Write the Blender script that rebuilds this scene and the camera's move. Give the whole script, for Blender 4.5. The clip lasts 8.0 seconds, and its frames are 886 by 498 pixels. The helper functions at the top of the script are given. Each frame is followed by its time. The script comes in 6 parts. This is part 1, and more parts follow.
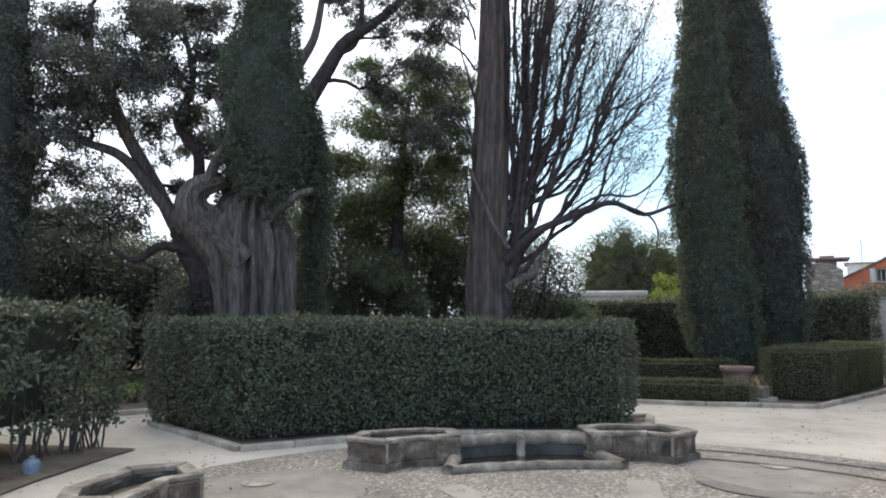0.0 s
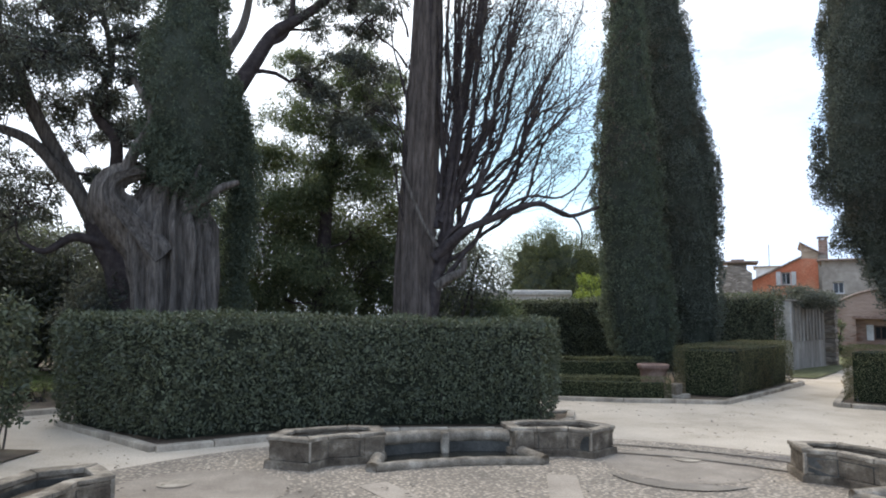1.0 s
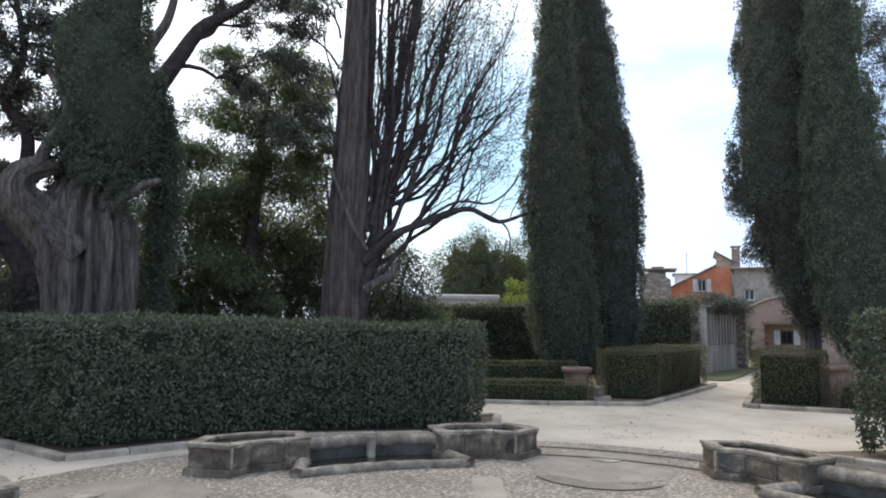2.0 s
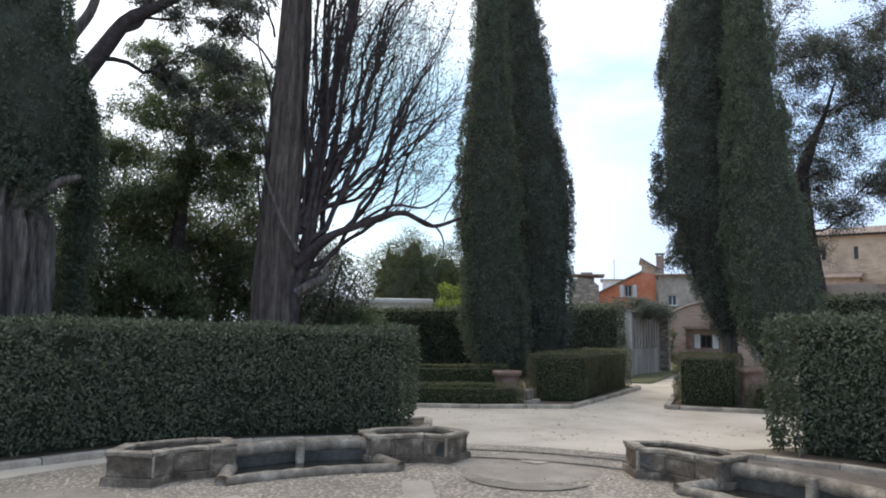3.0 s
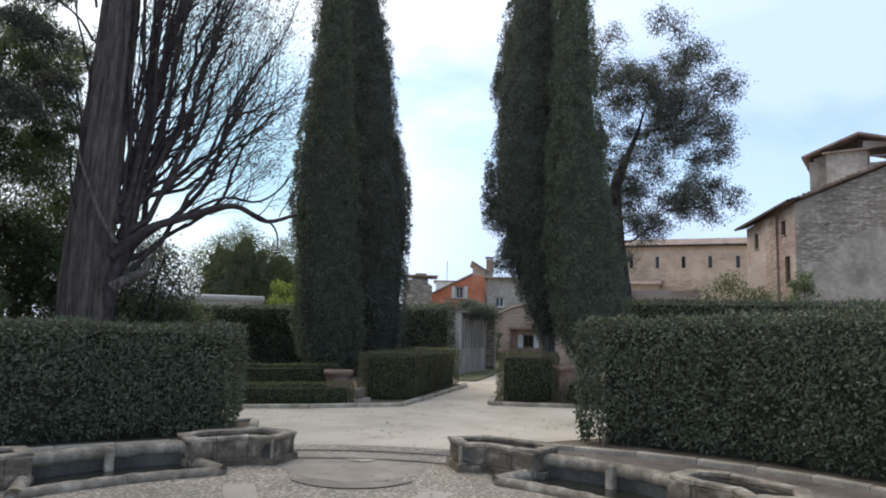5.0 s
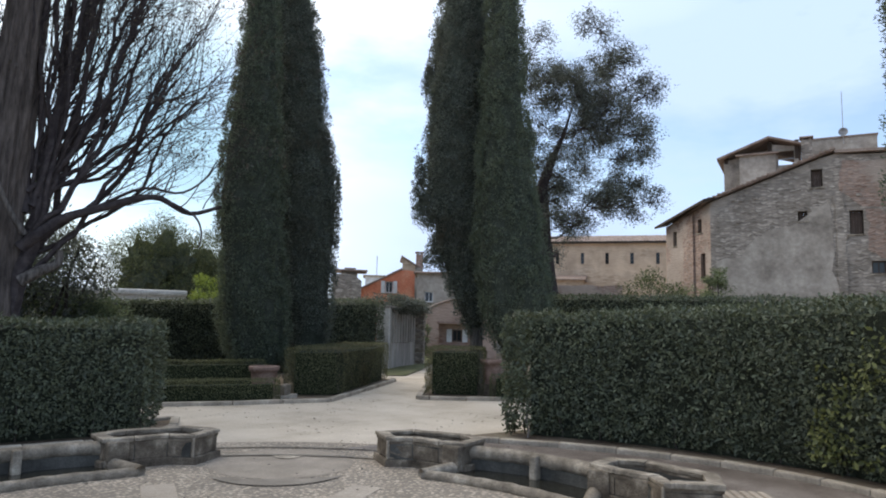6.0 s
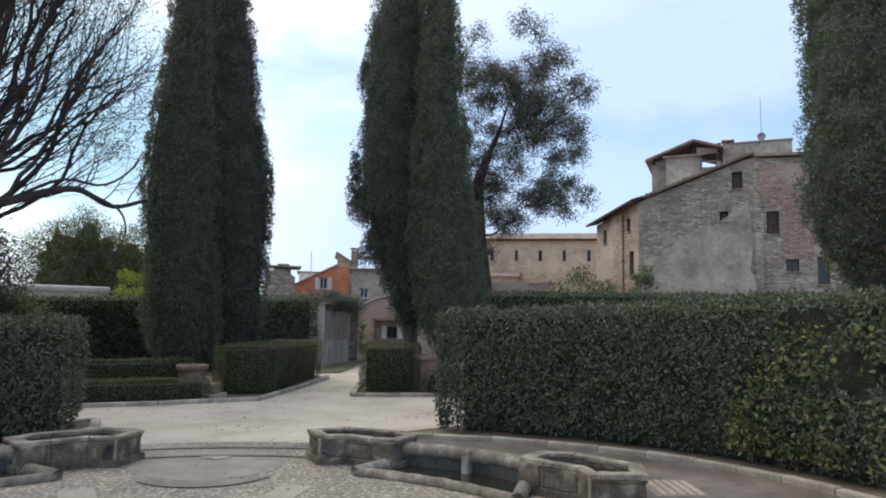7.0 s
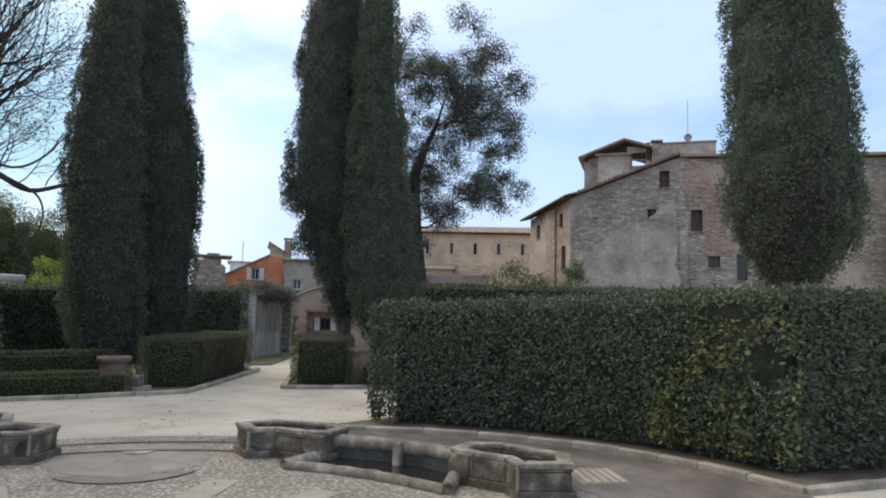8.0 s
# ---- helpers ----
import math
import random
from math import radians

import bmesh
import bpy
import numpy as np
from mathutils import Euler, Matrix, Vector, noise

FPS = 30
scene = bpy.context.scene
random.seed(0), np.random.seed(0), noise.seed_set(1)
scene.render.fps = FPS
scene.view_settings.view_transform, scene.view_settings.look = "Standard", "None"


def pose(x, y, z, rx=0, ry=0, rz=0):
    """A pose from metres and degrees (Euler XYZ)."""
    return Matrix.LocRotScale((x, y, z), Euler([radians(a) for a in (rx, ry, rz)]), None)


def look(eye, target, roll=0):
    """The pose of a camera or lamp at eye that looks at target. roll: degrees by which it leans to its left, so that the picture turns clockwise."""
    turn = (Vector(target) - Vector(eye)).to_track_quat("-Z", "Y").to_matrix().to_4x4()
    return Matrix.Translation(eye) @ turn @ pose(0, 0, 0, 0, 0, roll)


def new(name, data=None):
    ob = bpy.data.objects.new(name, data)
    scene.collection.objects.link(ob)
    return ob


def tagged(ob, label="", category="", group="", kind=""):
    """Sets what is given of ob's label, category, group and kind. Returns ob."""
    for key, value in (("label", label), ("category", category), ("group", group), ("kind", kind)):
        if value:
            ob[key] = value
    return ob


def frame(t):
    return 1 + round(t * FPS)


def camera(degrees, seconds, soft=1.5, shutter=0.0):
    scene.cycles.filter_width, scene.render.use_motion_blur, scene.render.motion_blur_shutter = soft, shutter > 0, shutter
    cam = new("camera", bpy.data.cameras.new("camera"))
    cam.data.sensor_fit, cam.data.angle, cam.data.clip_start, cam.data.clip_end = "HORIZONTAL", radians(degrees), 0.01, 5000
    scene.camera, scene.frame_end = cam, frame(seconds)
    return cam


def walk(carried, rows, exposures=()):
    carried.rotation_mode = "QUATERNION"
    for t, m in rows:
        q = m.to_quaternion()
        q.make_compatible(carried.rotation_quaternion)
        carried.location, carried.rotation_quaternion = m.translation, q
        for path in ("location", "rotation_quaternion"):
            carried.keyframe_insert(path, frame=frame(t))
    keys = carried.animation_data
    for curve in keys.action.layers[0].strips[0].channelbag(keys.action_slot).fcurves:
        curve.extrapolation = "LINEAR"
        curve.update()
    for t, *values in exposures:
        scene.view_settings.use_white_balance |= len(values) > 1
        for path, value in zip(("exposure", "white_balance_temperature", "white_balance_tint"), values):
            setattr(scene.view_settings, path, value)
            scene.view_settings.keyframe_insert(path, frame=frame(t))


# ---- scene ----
cam = camera(66.71, 8.0, soft=1.9)
PATH = [
    (0.0, -0.000, 0.000, 1.600, -5.27, 5.77, -0.13),
    (0.5, 0.006, -0.003, 1.600, -8.23, 5.52, -0.48),
    (1.0, 0.013, -0.005, 1.599, -11.36, 5.61, -0.61),
    (1.5, 0.016, -0.009, 1.597, -14.49, 5.80, -0.83),
    (1.7, 0.018, -0.014, 1.597, -15.63, 5.89, -0.85),
    (2.8, 0.024, -0.042, 1.596, -21.85, 6.36, -0.98),
    (3.0, 0.025, -0.047, 1.596, -22.98, 6.45, -1.00),
    (3.5, 0.021, -0.060, 1.598, -26.41, 6.69, -1.12),
    (4.0, 0.018, -0.076, 1.600, -30.14, 6.96, -1.29),
    (4.5, 0.016, -0.090, 1.599, -33.93, 6.84, -1.51),
    (4.7, 0.016, -0.094, 1.599, -35.14, 6.78, -1.50),
    (5.8, 0.015, -0.116, 1.599, -41.79, 6.44, -1.49),
    (6.0, 0.016, -0.120, 1.599, -42.91, 6.39, -1.34),
    (6.5, 0.021, -0.131, 1.600, -45.66, 6.26, -1.19),
    (7.0, 0.022, -0.140, 1.600, -48.37, 6.21, -1.12),
    (7.5, 0.021, -0.148, 1.601, -51.16, 5.98, -1.28),
    (8.0, 0.019, -0.159, 1.603, -53.91, 5.67, -1.49),
]
walk(cam, [(t, pose(x, y, z, 90 + p, r, w)) for t, x, y, z, w, p, r in PATH], [(0.0, 0.74), (1.5, 0.66), (3.0, 0.50), (4.5, 0.38), (6.5, 0.31), (8.0, 0.29)])

# ---- light ----
world = bpy.data.worlds.new("sky")
scene.world = world
world.use_nodes = True
wn, wl = world.node_tree.nodes, world.node_tree.links
wn.clear()
w_out = wn.new("ShaderNodeOutputWorld")
w_bg = wn.new("ShaderNodeBackground")
w_sky = wn.new("ShaderNodeTexSky")
w_sky.sky_type = "NISHITA"
w_sky.sun_disc = False
w_sky.sun_elevation, w_sky.sun_rotation = radians(48), radians(-12)
w_gain = wn.new("ShaderNodeVectorMath")
w_gain.operation = "SCALE"
w_gain.inputs["Scale"].default_value = 0.17
w_co = wn.new("ShaderNodeTexCoord")
w_map = wn.new("ShaderNodeMapping")
w_map.inputs["Scale"].default_value = (1.0, 1.0, 2.6)
w_map.inputs["Location"].default_value = (0.35, 0.1, 0.2)
w_noise = wn.new("ShaderNodeTexNoise")
w_noise.inputs["Scale"].default_value = 2.1
w_noise.inputs["Detail"].default_value = 6
w_noise.inputs["Roughness"].default_value = 0.55
w_ramp = wn.new("ShaderNodeValToRGB")
w_ramp.color_ramp.elements[0].position, w_ramp.color_ramp.elements[0].color = 0.37, (0.15, 0.15, 0.15, 1)
w_ramp.color_ramp.elements[1].position, w_ramp.color_ramp.elements[1].color = 0.50, (1, 1, 1, 1)
w_cloud = wn.new("ShaderNodeValToRGB")
w_cloud.color_ramp.elements[0].position, w_cloud.color_ramp.elements[0].color = 0.33, (0.52, 0.66, 0.92, 1)
w_cloud.color_ramp.elements[1].position, w_cloud.color_ramp.elements[1].color = 0.86, (1.28, 1.33, 1.38, 1)
w_norm = wn.new("ShaderNodeVectorMath")
w_norm.operation = "NORMALIZE"
w_dot = wn.new("ShaderNodeVectorMath")
w_dot.operation = "DOT_PRODUCT"
w_dot.inputs[1].default_value = (-0.14, 0.655, 0.743)
w_glow = wn.new("ShaderNodeMath")
w_glow.operation = "MULTIPLY_ADD"
w_glow.inputs[1].default_value = 0.68
w_add = wn.new("ShaderNodeMath")
w_add.operation = "MULTIPLY_ADD"
w_add.inputs[1].default_value = 0.55
w_add.inputs[2].default_value = -0.22
w_noise2 = wn.new("ShaderNodeTexNoise")
w_noise2.inputs["Scale"].default_value = 1.3
w_noise2.inputs["Detail"].default_value = 4
w_mix = wn.new("ShaderNodeMix")
w_mix.data_type = "RGBA"
wl.new(w_sky.outputs[0], w_gain.inputs[0])
wl.new(w_co.outputs["Generated"], w_map.inputs[0])
wl.new(w_map.outputs[0], w_noise.inputs["Vector"])
wl.new(w_map.outputs[0], w_noise2.inputs["Vector"])
wl.new(w_noise.outputs["Fac"], w_ramp.inputs[0])
wl.new(w_co.outputs["Generated"], w_norm.inputs[0])
wl.new(w_norm.outputs[0], w_dot.inputs[0])
wl.new(w_noise2.outputs["Fac"], w_add.inputs[0])
wl.new(w_dot.outputs["Value"], w_glow.inputs[0])
wl.new(w_add.outputs[0], w_glow.inputs[2])
wl.new(w_glow.outputs[0], w_cloud.inputs[0])
# a break in the clouds with blue sky
w_gapdot = wn.new("ShaderNodeVectorMath")
w_gapdot.operation = "DOT_PRODUCT"
w_gapdot.inputs[1].default_value = (0.323, 0.914, 0.246)
w_gapadd = wn.new("ShaderNodeMath")
w_gapadd.operation = "MULTIPLY_ADD"
w_gapadd.inputs[1].default_value = 0.05
w_gap = wn.new("ShaderNodeValToRGB")
w_gap.color_ramp.elements[0].position, w_gap.color_ramp.elements[0].color = 0.982, (0, 0, 0, 1)
w_gap.color_ramp.elements[1].position, w_gap.color_ramp.elements[1].color = 0.998, (0.85, 0.85, 0.85, 1)
w_gapoff = wn.new("ShaderNodeMath")
w_gapoff.operation = "SUBTRACT"
w_gapoff.inputs[1].default_value = 0.022
w_blue = wn.new("ShaderNodeMix")
w_blue.data_type = "RGBA"
w_blue.inputs[7].default_value = (0.33, 0.57, 0.72, 1)
wl.new(w_norm.outputs[0], w_gapdot.inputs[0])
wl.new(w_noise.outputs["Fac"], w_gapadd.inputs[0])
wl.new(w_gapdot.outputs["Value"], w_gapadd.inputs[2])
wl.new(w_gapadd.outputs[0], w_gapoff.inputs[0])
wl.new(w_gapoff.outputs[0], w_gap.inputs[0])
wl.new(w_gap.outputs[0], w_blue.inputs["Factor"])
wl.new(w_ramp.outputs[0], w_mix.inputs["Factor"])
wl.new(w_mix.outputs[2], w_blue.inputs[6])
wl.new(w_gain.outputs[0], w_mix.inputs[6])
wl.new(w_cloud.outputs[0], w_mix.inputs[7])
wl.new(w_blue.outputs[2], w_bg.inputs["Color"])
w_bg.inputs["Strength"].default_value = 1.08
wl.new(w_bg.outputs[0], w_out.inputs[0])

sun = new("sun", bpy.data.lights.new("sun", "SUN"))
sun.data.energy, sun.data.angle, sun.data.color = 2.0, radians(60), (1.0, 0.88, 0.71)
sun.matrix_world = look((-6, 27, 31), (0, 0, 0))


# ---- materials ----
def shader(name, rough=0.8, metal=0.0, spec=0.3):
    m = bpy.data.materials.new(name)
    m.use_nodes = True
    p = m.node_tree.nodes["Principled BSDF"]
    p.inputs["Roughness"].default_value = rough
    p.inputs["Metallic"].default_value = metal
    p.inputs["Specular IOR Level"].default_value = spec
    return m, m.node_tree.nodes, m.node_tree.links, p


def ramp(nodes, stops):
    r = nodes.new("ShaderNodeValToRGB")
    e = r.color_ramp.elements
    while len(e) < len(stops):
        e.new(0.5)
    for el, (pos, col) in zip(e, stops):
        el.position, el.color = pos, (*col, 1)
    return r


def coords(nodes, links, scale=(1, 1, 1), kind="Object"):
    c = nodes.new("ShaderNodeTexCoord")
    mp = nodes.new("ShaderNodeMapping")
    mp.inputs["Scale"].default_value = scale
    links.new(c.outputs[kind], mp.inputs[0])
    return mp.outputs[0]


def noise_tex(nodes, links, vec, scale, detail=5, rough=0.6):
    n = nodes.new("ShaderNodeTexNoise")
    n.inputs["Scale"].default_value, n.inputs["Detail"].default_value, n.inputs["Roughness"].default_value = scale, detail, rough
    links.new(vec, n.inputs["Vector"])
    return n.outputs["Fac"]


def mixed(nodes, links, fac, a, b, how="MIX"):
    m = nodes.new("ShaderNodeMix")
    m.data_type, m.blend_type = "RGBA", how
    for sock, val in ((m.inputs["Factor"], fac), (m.inputs[6], a), (m.inputs[7], b)):
        if isinstance(val, (int, float)):
            sock.default_value = val
        elif isinstance(val, tuple):
            sock.default_value = (*val, 1)
        else:
            links.new(val, sock)
    return m.outputs[2]


def bump(nodes, links, p, height, strength=0.5, dist=0.02):
    b = nodes.new("ShaderNodeBump")
    b.inputs["Strength"].default_value, b.inputs["Distance"].default_value = strength, dist
    links.new(height, b.inputs["Height"])
    links.new(b.outputs[0], p.inputs["Normal"])


def leaf_material(name, dark, light, rough=0.5, spec=0.35, tint=None, patch=0.5, through_light=0.3):
    """Foliage: each leaf its own tone, with slow patches of a second tint."""
    m, n, l, p = shader(name, rough, 0, spec)
    g = n.new("ShaderNodeNewGeometry")
    r = ramp(n, [(0.0, dark), (0.75, tuple((a + b) / 2 for a, b in zip(dark, light))), (1.0, light)])
    l.new(g.outputs["Random Per Island"], r.inputs[0])
    col = r.outputs[0]
    if tint:
        f = noise_tex(n, l, coords(n, l), patch, 3)
        rr = ramp(n, [(0.5, (0, 0, 0)), (0.68, (1, 1, 1))])
        l.new(f, rr.inputs[0])
        col = mixed(n, l, rr.outputs[0], col, tint)
    l.new(col, p.inputs["Base Color"])
    # thin leaves let some light through
    t, mix = n.new("ShaderNodeBsdfTranslucent"), n.new("ShaderNodeMixShader")
    l.new(mixed(n, l, 1.0, col, (1.25, 1.2, 1.0), "MULTIPLY"), t.inputs["Color"])
    mix.inputs[0].default_value = through_light
    l.new(p.outputs[0], mix.inputs[1])
    l.new(t.outputs[0], mix.inputs[2])
    l.new(mix.outputs[0], n["Material Output"].inputs["Surface"])
    return m


def mottled(name, cols, scale=3.0, fine=40.0, rough=0.85, bump_s=0.5, bump_d=0.01, spec=0.2, stretch=(1, 1, 1)):
    """A matt surface with broad stains and fine grain."""
    m, n, l, p = shader(name, rough, 0, spec)
    v = coords(n, l, stretch)
    f1, f2 = noise_tex(n, l, v, scale, 6), noise_tex(n, l, v, fine, 4)
    r = ramp(n, [(0.3 + 0.4 * i / (len(cols) - 1), c) for i, c in enumerate(cols)])
    l.new(f1, r.inputs[0])
    grey = ramp(n, [(0.25, (0.55, 0.55, 0.55)), (0.75, (1.2, 1.2, 1.2))])
    l.new(f2, grey.inputs[0])
    l.new(mixed(n, l, 0.7, r.outputs[0], grey.outputs[0], "MULTIPLY"), p.inputs["Base Color"])
    bump(n, l, p, f2, bump_s, bump_d)
    return m


def pebble_material(name, cols, size, rough=0.75, gap=(0.12, 0.11, 0.10)):
    """Pebbles set in mortar, about size metres across."""
    m, n, l, p = shader(name, rough, 0, 0.3)
    v = coords(n, l)
    vo = n.new("ShaderNodeTexVoronoi")
    vo.inputs["Scale"].default_value = 1 / size
    l.new(v, vo.inputs["Vector"])
    r = ramp(n, [(i / (len(cols) - 1), c) for i, c in enumerate(cols)])
    sep = n.new("ShaderNodeSeparateColor")
    l.new(vo.outputs["Color"], sep.inputs[0])
    l.new(sep.outputs[0], r.inputs[0])
    edge = ramp(n, [(0.35, (0, 0, 0)), (0.62, (1, 1, 1))])
    l.new(vo.outputs["Distance"], edge.inputs[0])
    c = mixed(n, l, edge.outputs[0], r.outputs[0], gap)
    st = ramp(n, [(0.3, (0.6, 0.6, 0.6)), (0.7, (1.15, 1.13, 1.1))])
    l.new(noise_tex(n, l, v, 0.9, 5), st.inputs[0])
    l.new(mixed(n, l, 0.8, c, st.outputs[0], "MULTIPLY"), p.inputs["Base Color"])
    inv = n.new("ShaderNodeMath")
    inv.operation = "SUBTRACT"
    inv.inputs[0].default_value = 1
    l.new(vo.outputs["Distance"], inv.inputs[1])
    bump(n, l, p, inv.outputs[0], 0.6, 0.012)
    return m


def gravel_material():
    m, n, l, p = shader("pale_gravel", 0.9, 0, 0.15)
    v = coords(n, l)
    r = ramp(n, [(0.3, (0.406, 0.346, 0.270)), (0.5, (0.551, 0.476, 0.379)), (0.7, (0.650, 0.570, 0.465))])
    l.new(noise_tex(n, l, v, 0.7, 7, 0.65), r.inputs[0])
    g = ramp(n, [(0.3, (0.6, 0.59, 0.58)), (0.7, (1.15, 1.15, 1.15))])
    f = noise_tex(n, l, v, 45, 5, 0.7)
    l.new(f, g.inputs[0])
    c = mixed(n, l, 0.75, r.outputs[0], g.outputs[0], "MULTIPLY")
    lf = ramp(n, [(0.70, (1, 1, 1)), (0.78, (0.55, 0.45, 0.35))])
    l.new(noise_tex(n, l, v, 11, 4, 0.7), lf.inputs[0])
    l.new(mixed(n, l, 1.0, c, lf.outputs[0], "MULTIPLY"), p.inputs["Base Color"])
    bump(n, l, p, f, 0.6, 0.012)
    return m


def bark_material(name, a, b, stretch=(9, 9, 1.2)):
    m, n, l, p = shader(name, 0.95, 0, 0.1)
    v = coords(n, l, stretch)
    f = noise_tex(n, l, v, 1.6, 8, 0.7)
    r = ramp(n, [(0.3, a), (0.52, tuple((x + y) / 2 for x, y in zip(a, b))), (0.7, b)])
    l.new(f, r.inputs[0])
    l.new(r.outputs[0], p.inputs["Base Color"])
    bump(n, l, p, f, 0.9, 0.05)
    return m


def masonry_material(name, stones, mortar, plaster=None, amount=0.55, size=(0.42, 0.2), shift=0.0):
    """Rubble masonry with plaster left on it in patches."""
    m, n, l, p = shader(name, 0.92, 0, 0.1)
    v = coords(n, l, (1, 1, 1), "Object")
    warp = n.new("ShaderNodeTexNoise")
    warp.inputs["Scale"].default_value = 2.5
    l.new(v, warp.inputs["Vector"])
    add = n.new("ShaderNodeVectorMath")
    add.operation = "MULTIPLY_ADD"
    l.new(warp.outputs["Color"], add.inputs[0])
    add.inputs[1].default_value = (0.25, 0.25, 0.25)
    l.new(v, add.inputs[2])
    mp = n.new("ShaderNodeMapping")
    mp.inputs["Scale"].default_value = (1 / size[0], 1 / size[0], 1 / size[1])
    l.new(add.outputs[0], mp.inputs[0])
    vo = n.new("ShaderNodeTexVoronoi")
    vo.inputs["Scale"].default_value = 1.0
    l.new(mp.outputs[0], vo.inputs["Vector"])
    sep = n.new("ShaderNodeSeparateColor")
    l.new(vo.outputs["Color"], sep.inputs[0])
    r = ramp(n, [(i / (len(stones) - 1), c) for i, c in enumerate(stones)])
    l.new(sep.outputs[0], r.inputs[0])
    e = ramp(n, [(0.45, (0, 0, 0)), (0.7, (1, 1, 1))])
    l.new(vo.outputs["Distance"], e.inputs[0])
    c = mixed(n, l, e.outputs[0], r.outputs[0], mortar)
    g = ramp(n, [(0.3, (0.62, 0.6, 0.58)), (0.7, (1.15, 1.15, 1.15))])
    l.new(noise_tex(n, l, v, 0.45, 7, 0.65), g.inputs[0])
    if plaster:
        k = ramp(n, [(amount - 0.03, (0, 0, 0)), (amount + 0.03, (1, 1, 1))])
        off = n.new("ShaderNodeMapping")
        off.inputs["Location"].default_value = (shift, shift, shift)
        l.new(v, off.inputs[0])
        l.new(noise_tex(n, l, off.outputs[0], 0.28, 6, 0.55), k.inputs[0])
        c = mixed(n, l, k.outputs[0], c, plaster)
    l.new(mixed(n, l, 0.9, c, g.outputs[0], "MULTIPLY"), p.inputs["Base Color"])
    bump(n, l, p, vo.outputs["Distance"], 0.5, 0.04)
    return m


M_gravel = gravel_material()
M_pebble = pebble_material("set_pebbles", [(0.212, 0.177, 0.138), (0.329, 0.276, 0.218), (0.413, 0.350, 0.278), (0.572, 0.490, 0.391)], 0.036, 0.75, (0.212, 0.183, 0.147))
M_band = mottled("worn_paving_stone", [(0.286, 0.242, 0.193), (0.382, 0.325, 0.261), (0.466, 0.400, 0.325)], 1.4, 60, 0.7, 0.3, 0.006)
M_disc = mottled("trodden_mortar", [(0.233, 0.197, 0.157), (0.302, 0.257, 0.206), (0.382, 0.325, 0.262)], 2.2, 70, 0.75, 0.5, 0.008)
M_band_dark = mottled("dark_paving_stone", [(0.175, 0.150, 0.120), (0.228, 0.196, 0.158), (0.297, 0.256, 0.207)], 2.6, 60, 0.6, 0.3, 0.006)
M_damp = mottled("damp_brown_gravel", [(0.10, 0.08, 0.065), (0.165, 0.135, 0.112), (0.25, 0.215, 0.185)], 1.6, 40, 0.6, 0.6, 0.012, 0.3)
M_soil = mottled("leaf_strewn_soil", [(0.08, 0.06, 0.045), (0.16, 0.125, 0.09), (0.22, 0.19, 0.13)], 1.6, 30, 0.95, 0.8, 0.03)
M_grass = mottled("short_grass", [(0.10, 0.14, 0.04), (0.18, 0.23, 0.07), (0.28, 0.32, 0.12)], 1.2, 50, 0.9, 0.8, 0.03)
M_verge = mottled("rough_dull_grass", [(0.09, 0.10, 0.045), (0.15, 0.155, 0.075), (0.2, 0.185, 0.11)], 1.5, 40, 0.95, 0.8, 0.03)
M_kerb = mottled("pale_kerb_stone", [(0.212, 0.182, 0.141), (0.350, 0.302, 0.238), (0.488, 0.425, 0.341)], 2.5, 30, 0.85, 0.5, 0.01)
M_peperino = mottled("weathered_grey_stone", [(0.058, 0.046, 0.034), (0.122, 0.098, 0.073), (0.185, 0.153, 0.115), (0.382, 0.325, 0.250)], 5.5, 60, 0.9, 0.8, 0.02)
M_cap = mottled("lichened_stone_rim", [(0.127, 0.105, 0.079), (0.254, 0.216, 0.167), (0.488, 0.425, 0.337)], 5, 60, 0.9, 0.8, 0.02)
M_wetstone = mottled("wet_mossy_stone", [(0.03, 0.03, 0.026), (0.07, 0.068, 0.06), (0.12, 0.115, 0.1)], 3, 30, 0.5, 0.6, 0.015)
M_hedge = leaf_material("laurel_leaves", (0.056, 0.067, 0.043), (0.165, 0.187, 0.113), 0.45, 0.36)
M_hedge_y = leaf_material("yellowing_laurel_leaves", (0.075, 0.088, 0.03), (0.22, 0.235, 0.085), 0.5, 0.28)
# hedge core: shade painted in, so gaps between the leaves read dark
M_hedge_in = mottled("hedge_gap_shade", [(0.022, 0.027, 0.019), (0.042, 0.048, 0.032), (0.064, 0.072, 0.048)], 6, 30, 0.95, 0.8, 0.04)
M_box = leaf_material("box_leaves", (0.066, 0.07, 0.036), (0.21, 0.205, 0.11), 0.55, 0.25, (0.13, 0.105, 0.055), 0.6)
M_box_green = leaf_material("green_box_leaves", (0.062, 0.07, 0.034), (0.2, 0.205, 0.105), 0.55, 0.25)
# core of the box hedges, near-black to paint the shade behind their leaves
M_box_in = mottled("box_gap_shade", [(0.014, 0.02, 0.01), (0.026, 0.036, 0.016)], 6, 30, 0.95, 0.8, 0.03)
M_thicket_in = mottled("thicket_inner_growth", [(0.035, 0.042, 0.03), (0.075, 0.086, 0.058), (0.12, 0.13, 0.085)], 3, 14, 0.95, 0.9, 0.08)
M_cyp = leaf_material("cypress_sprays", (0.09, 0.104, 0.09), (0.175, 0.196, 0.16), 0.65, 0.22, (0.085, 0.08, 0.06), 0.55)
M_cyp_g = leaf_material("fresh_cypress_sprays", (0.08, 0.102, 0.074), (0.165, 0.192, 0.132), 0.65, 0.22)
M_cyp_old = leaf_material("old_cypress_sprays", (0.052, 0.068, 0.05), (0.125, 0.15, 0.105), 0.65, 0.22)
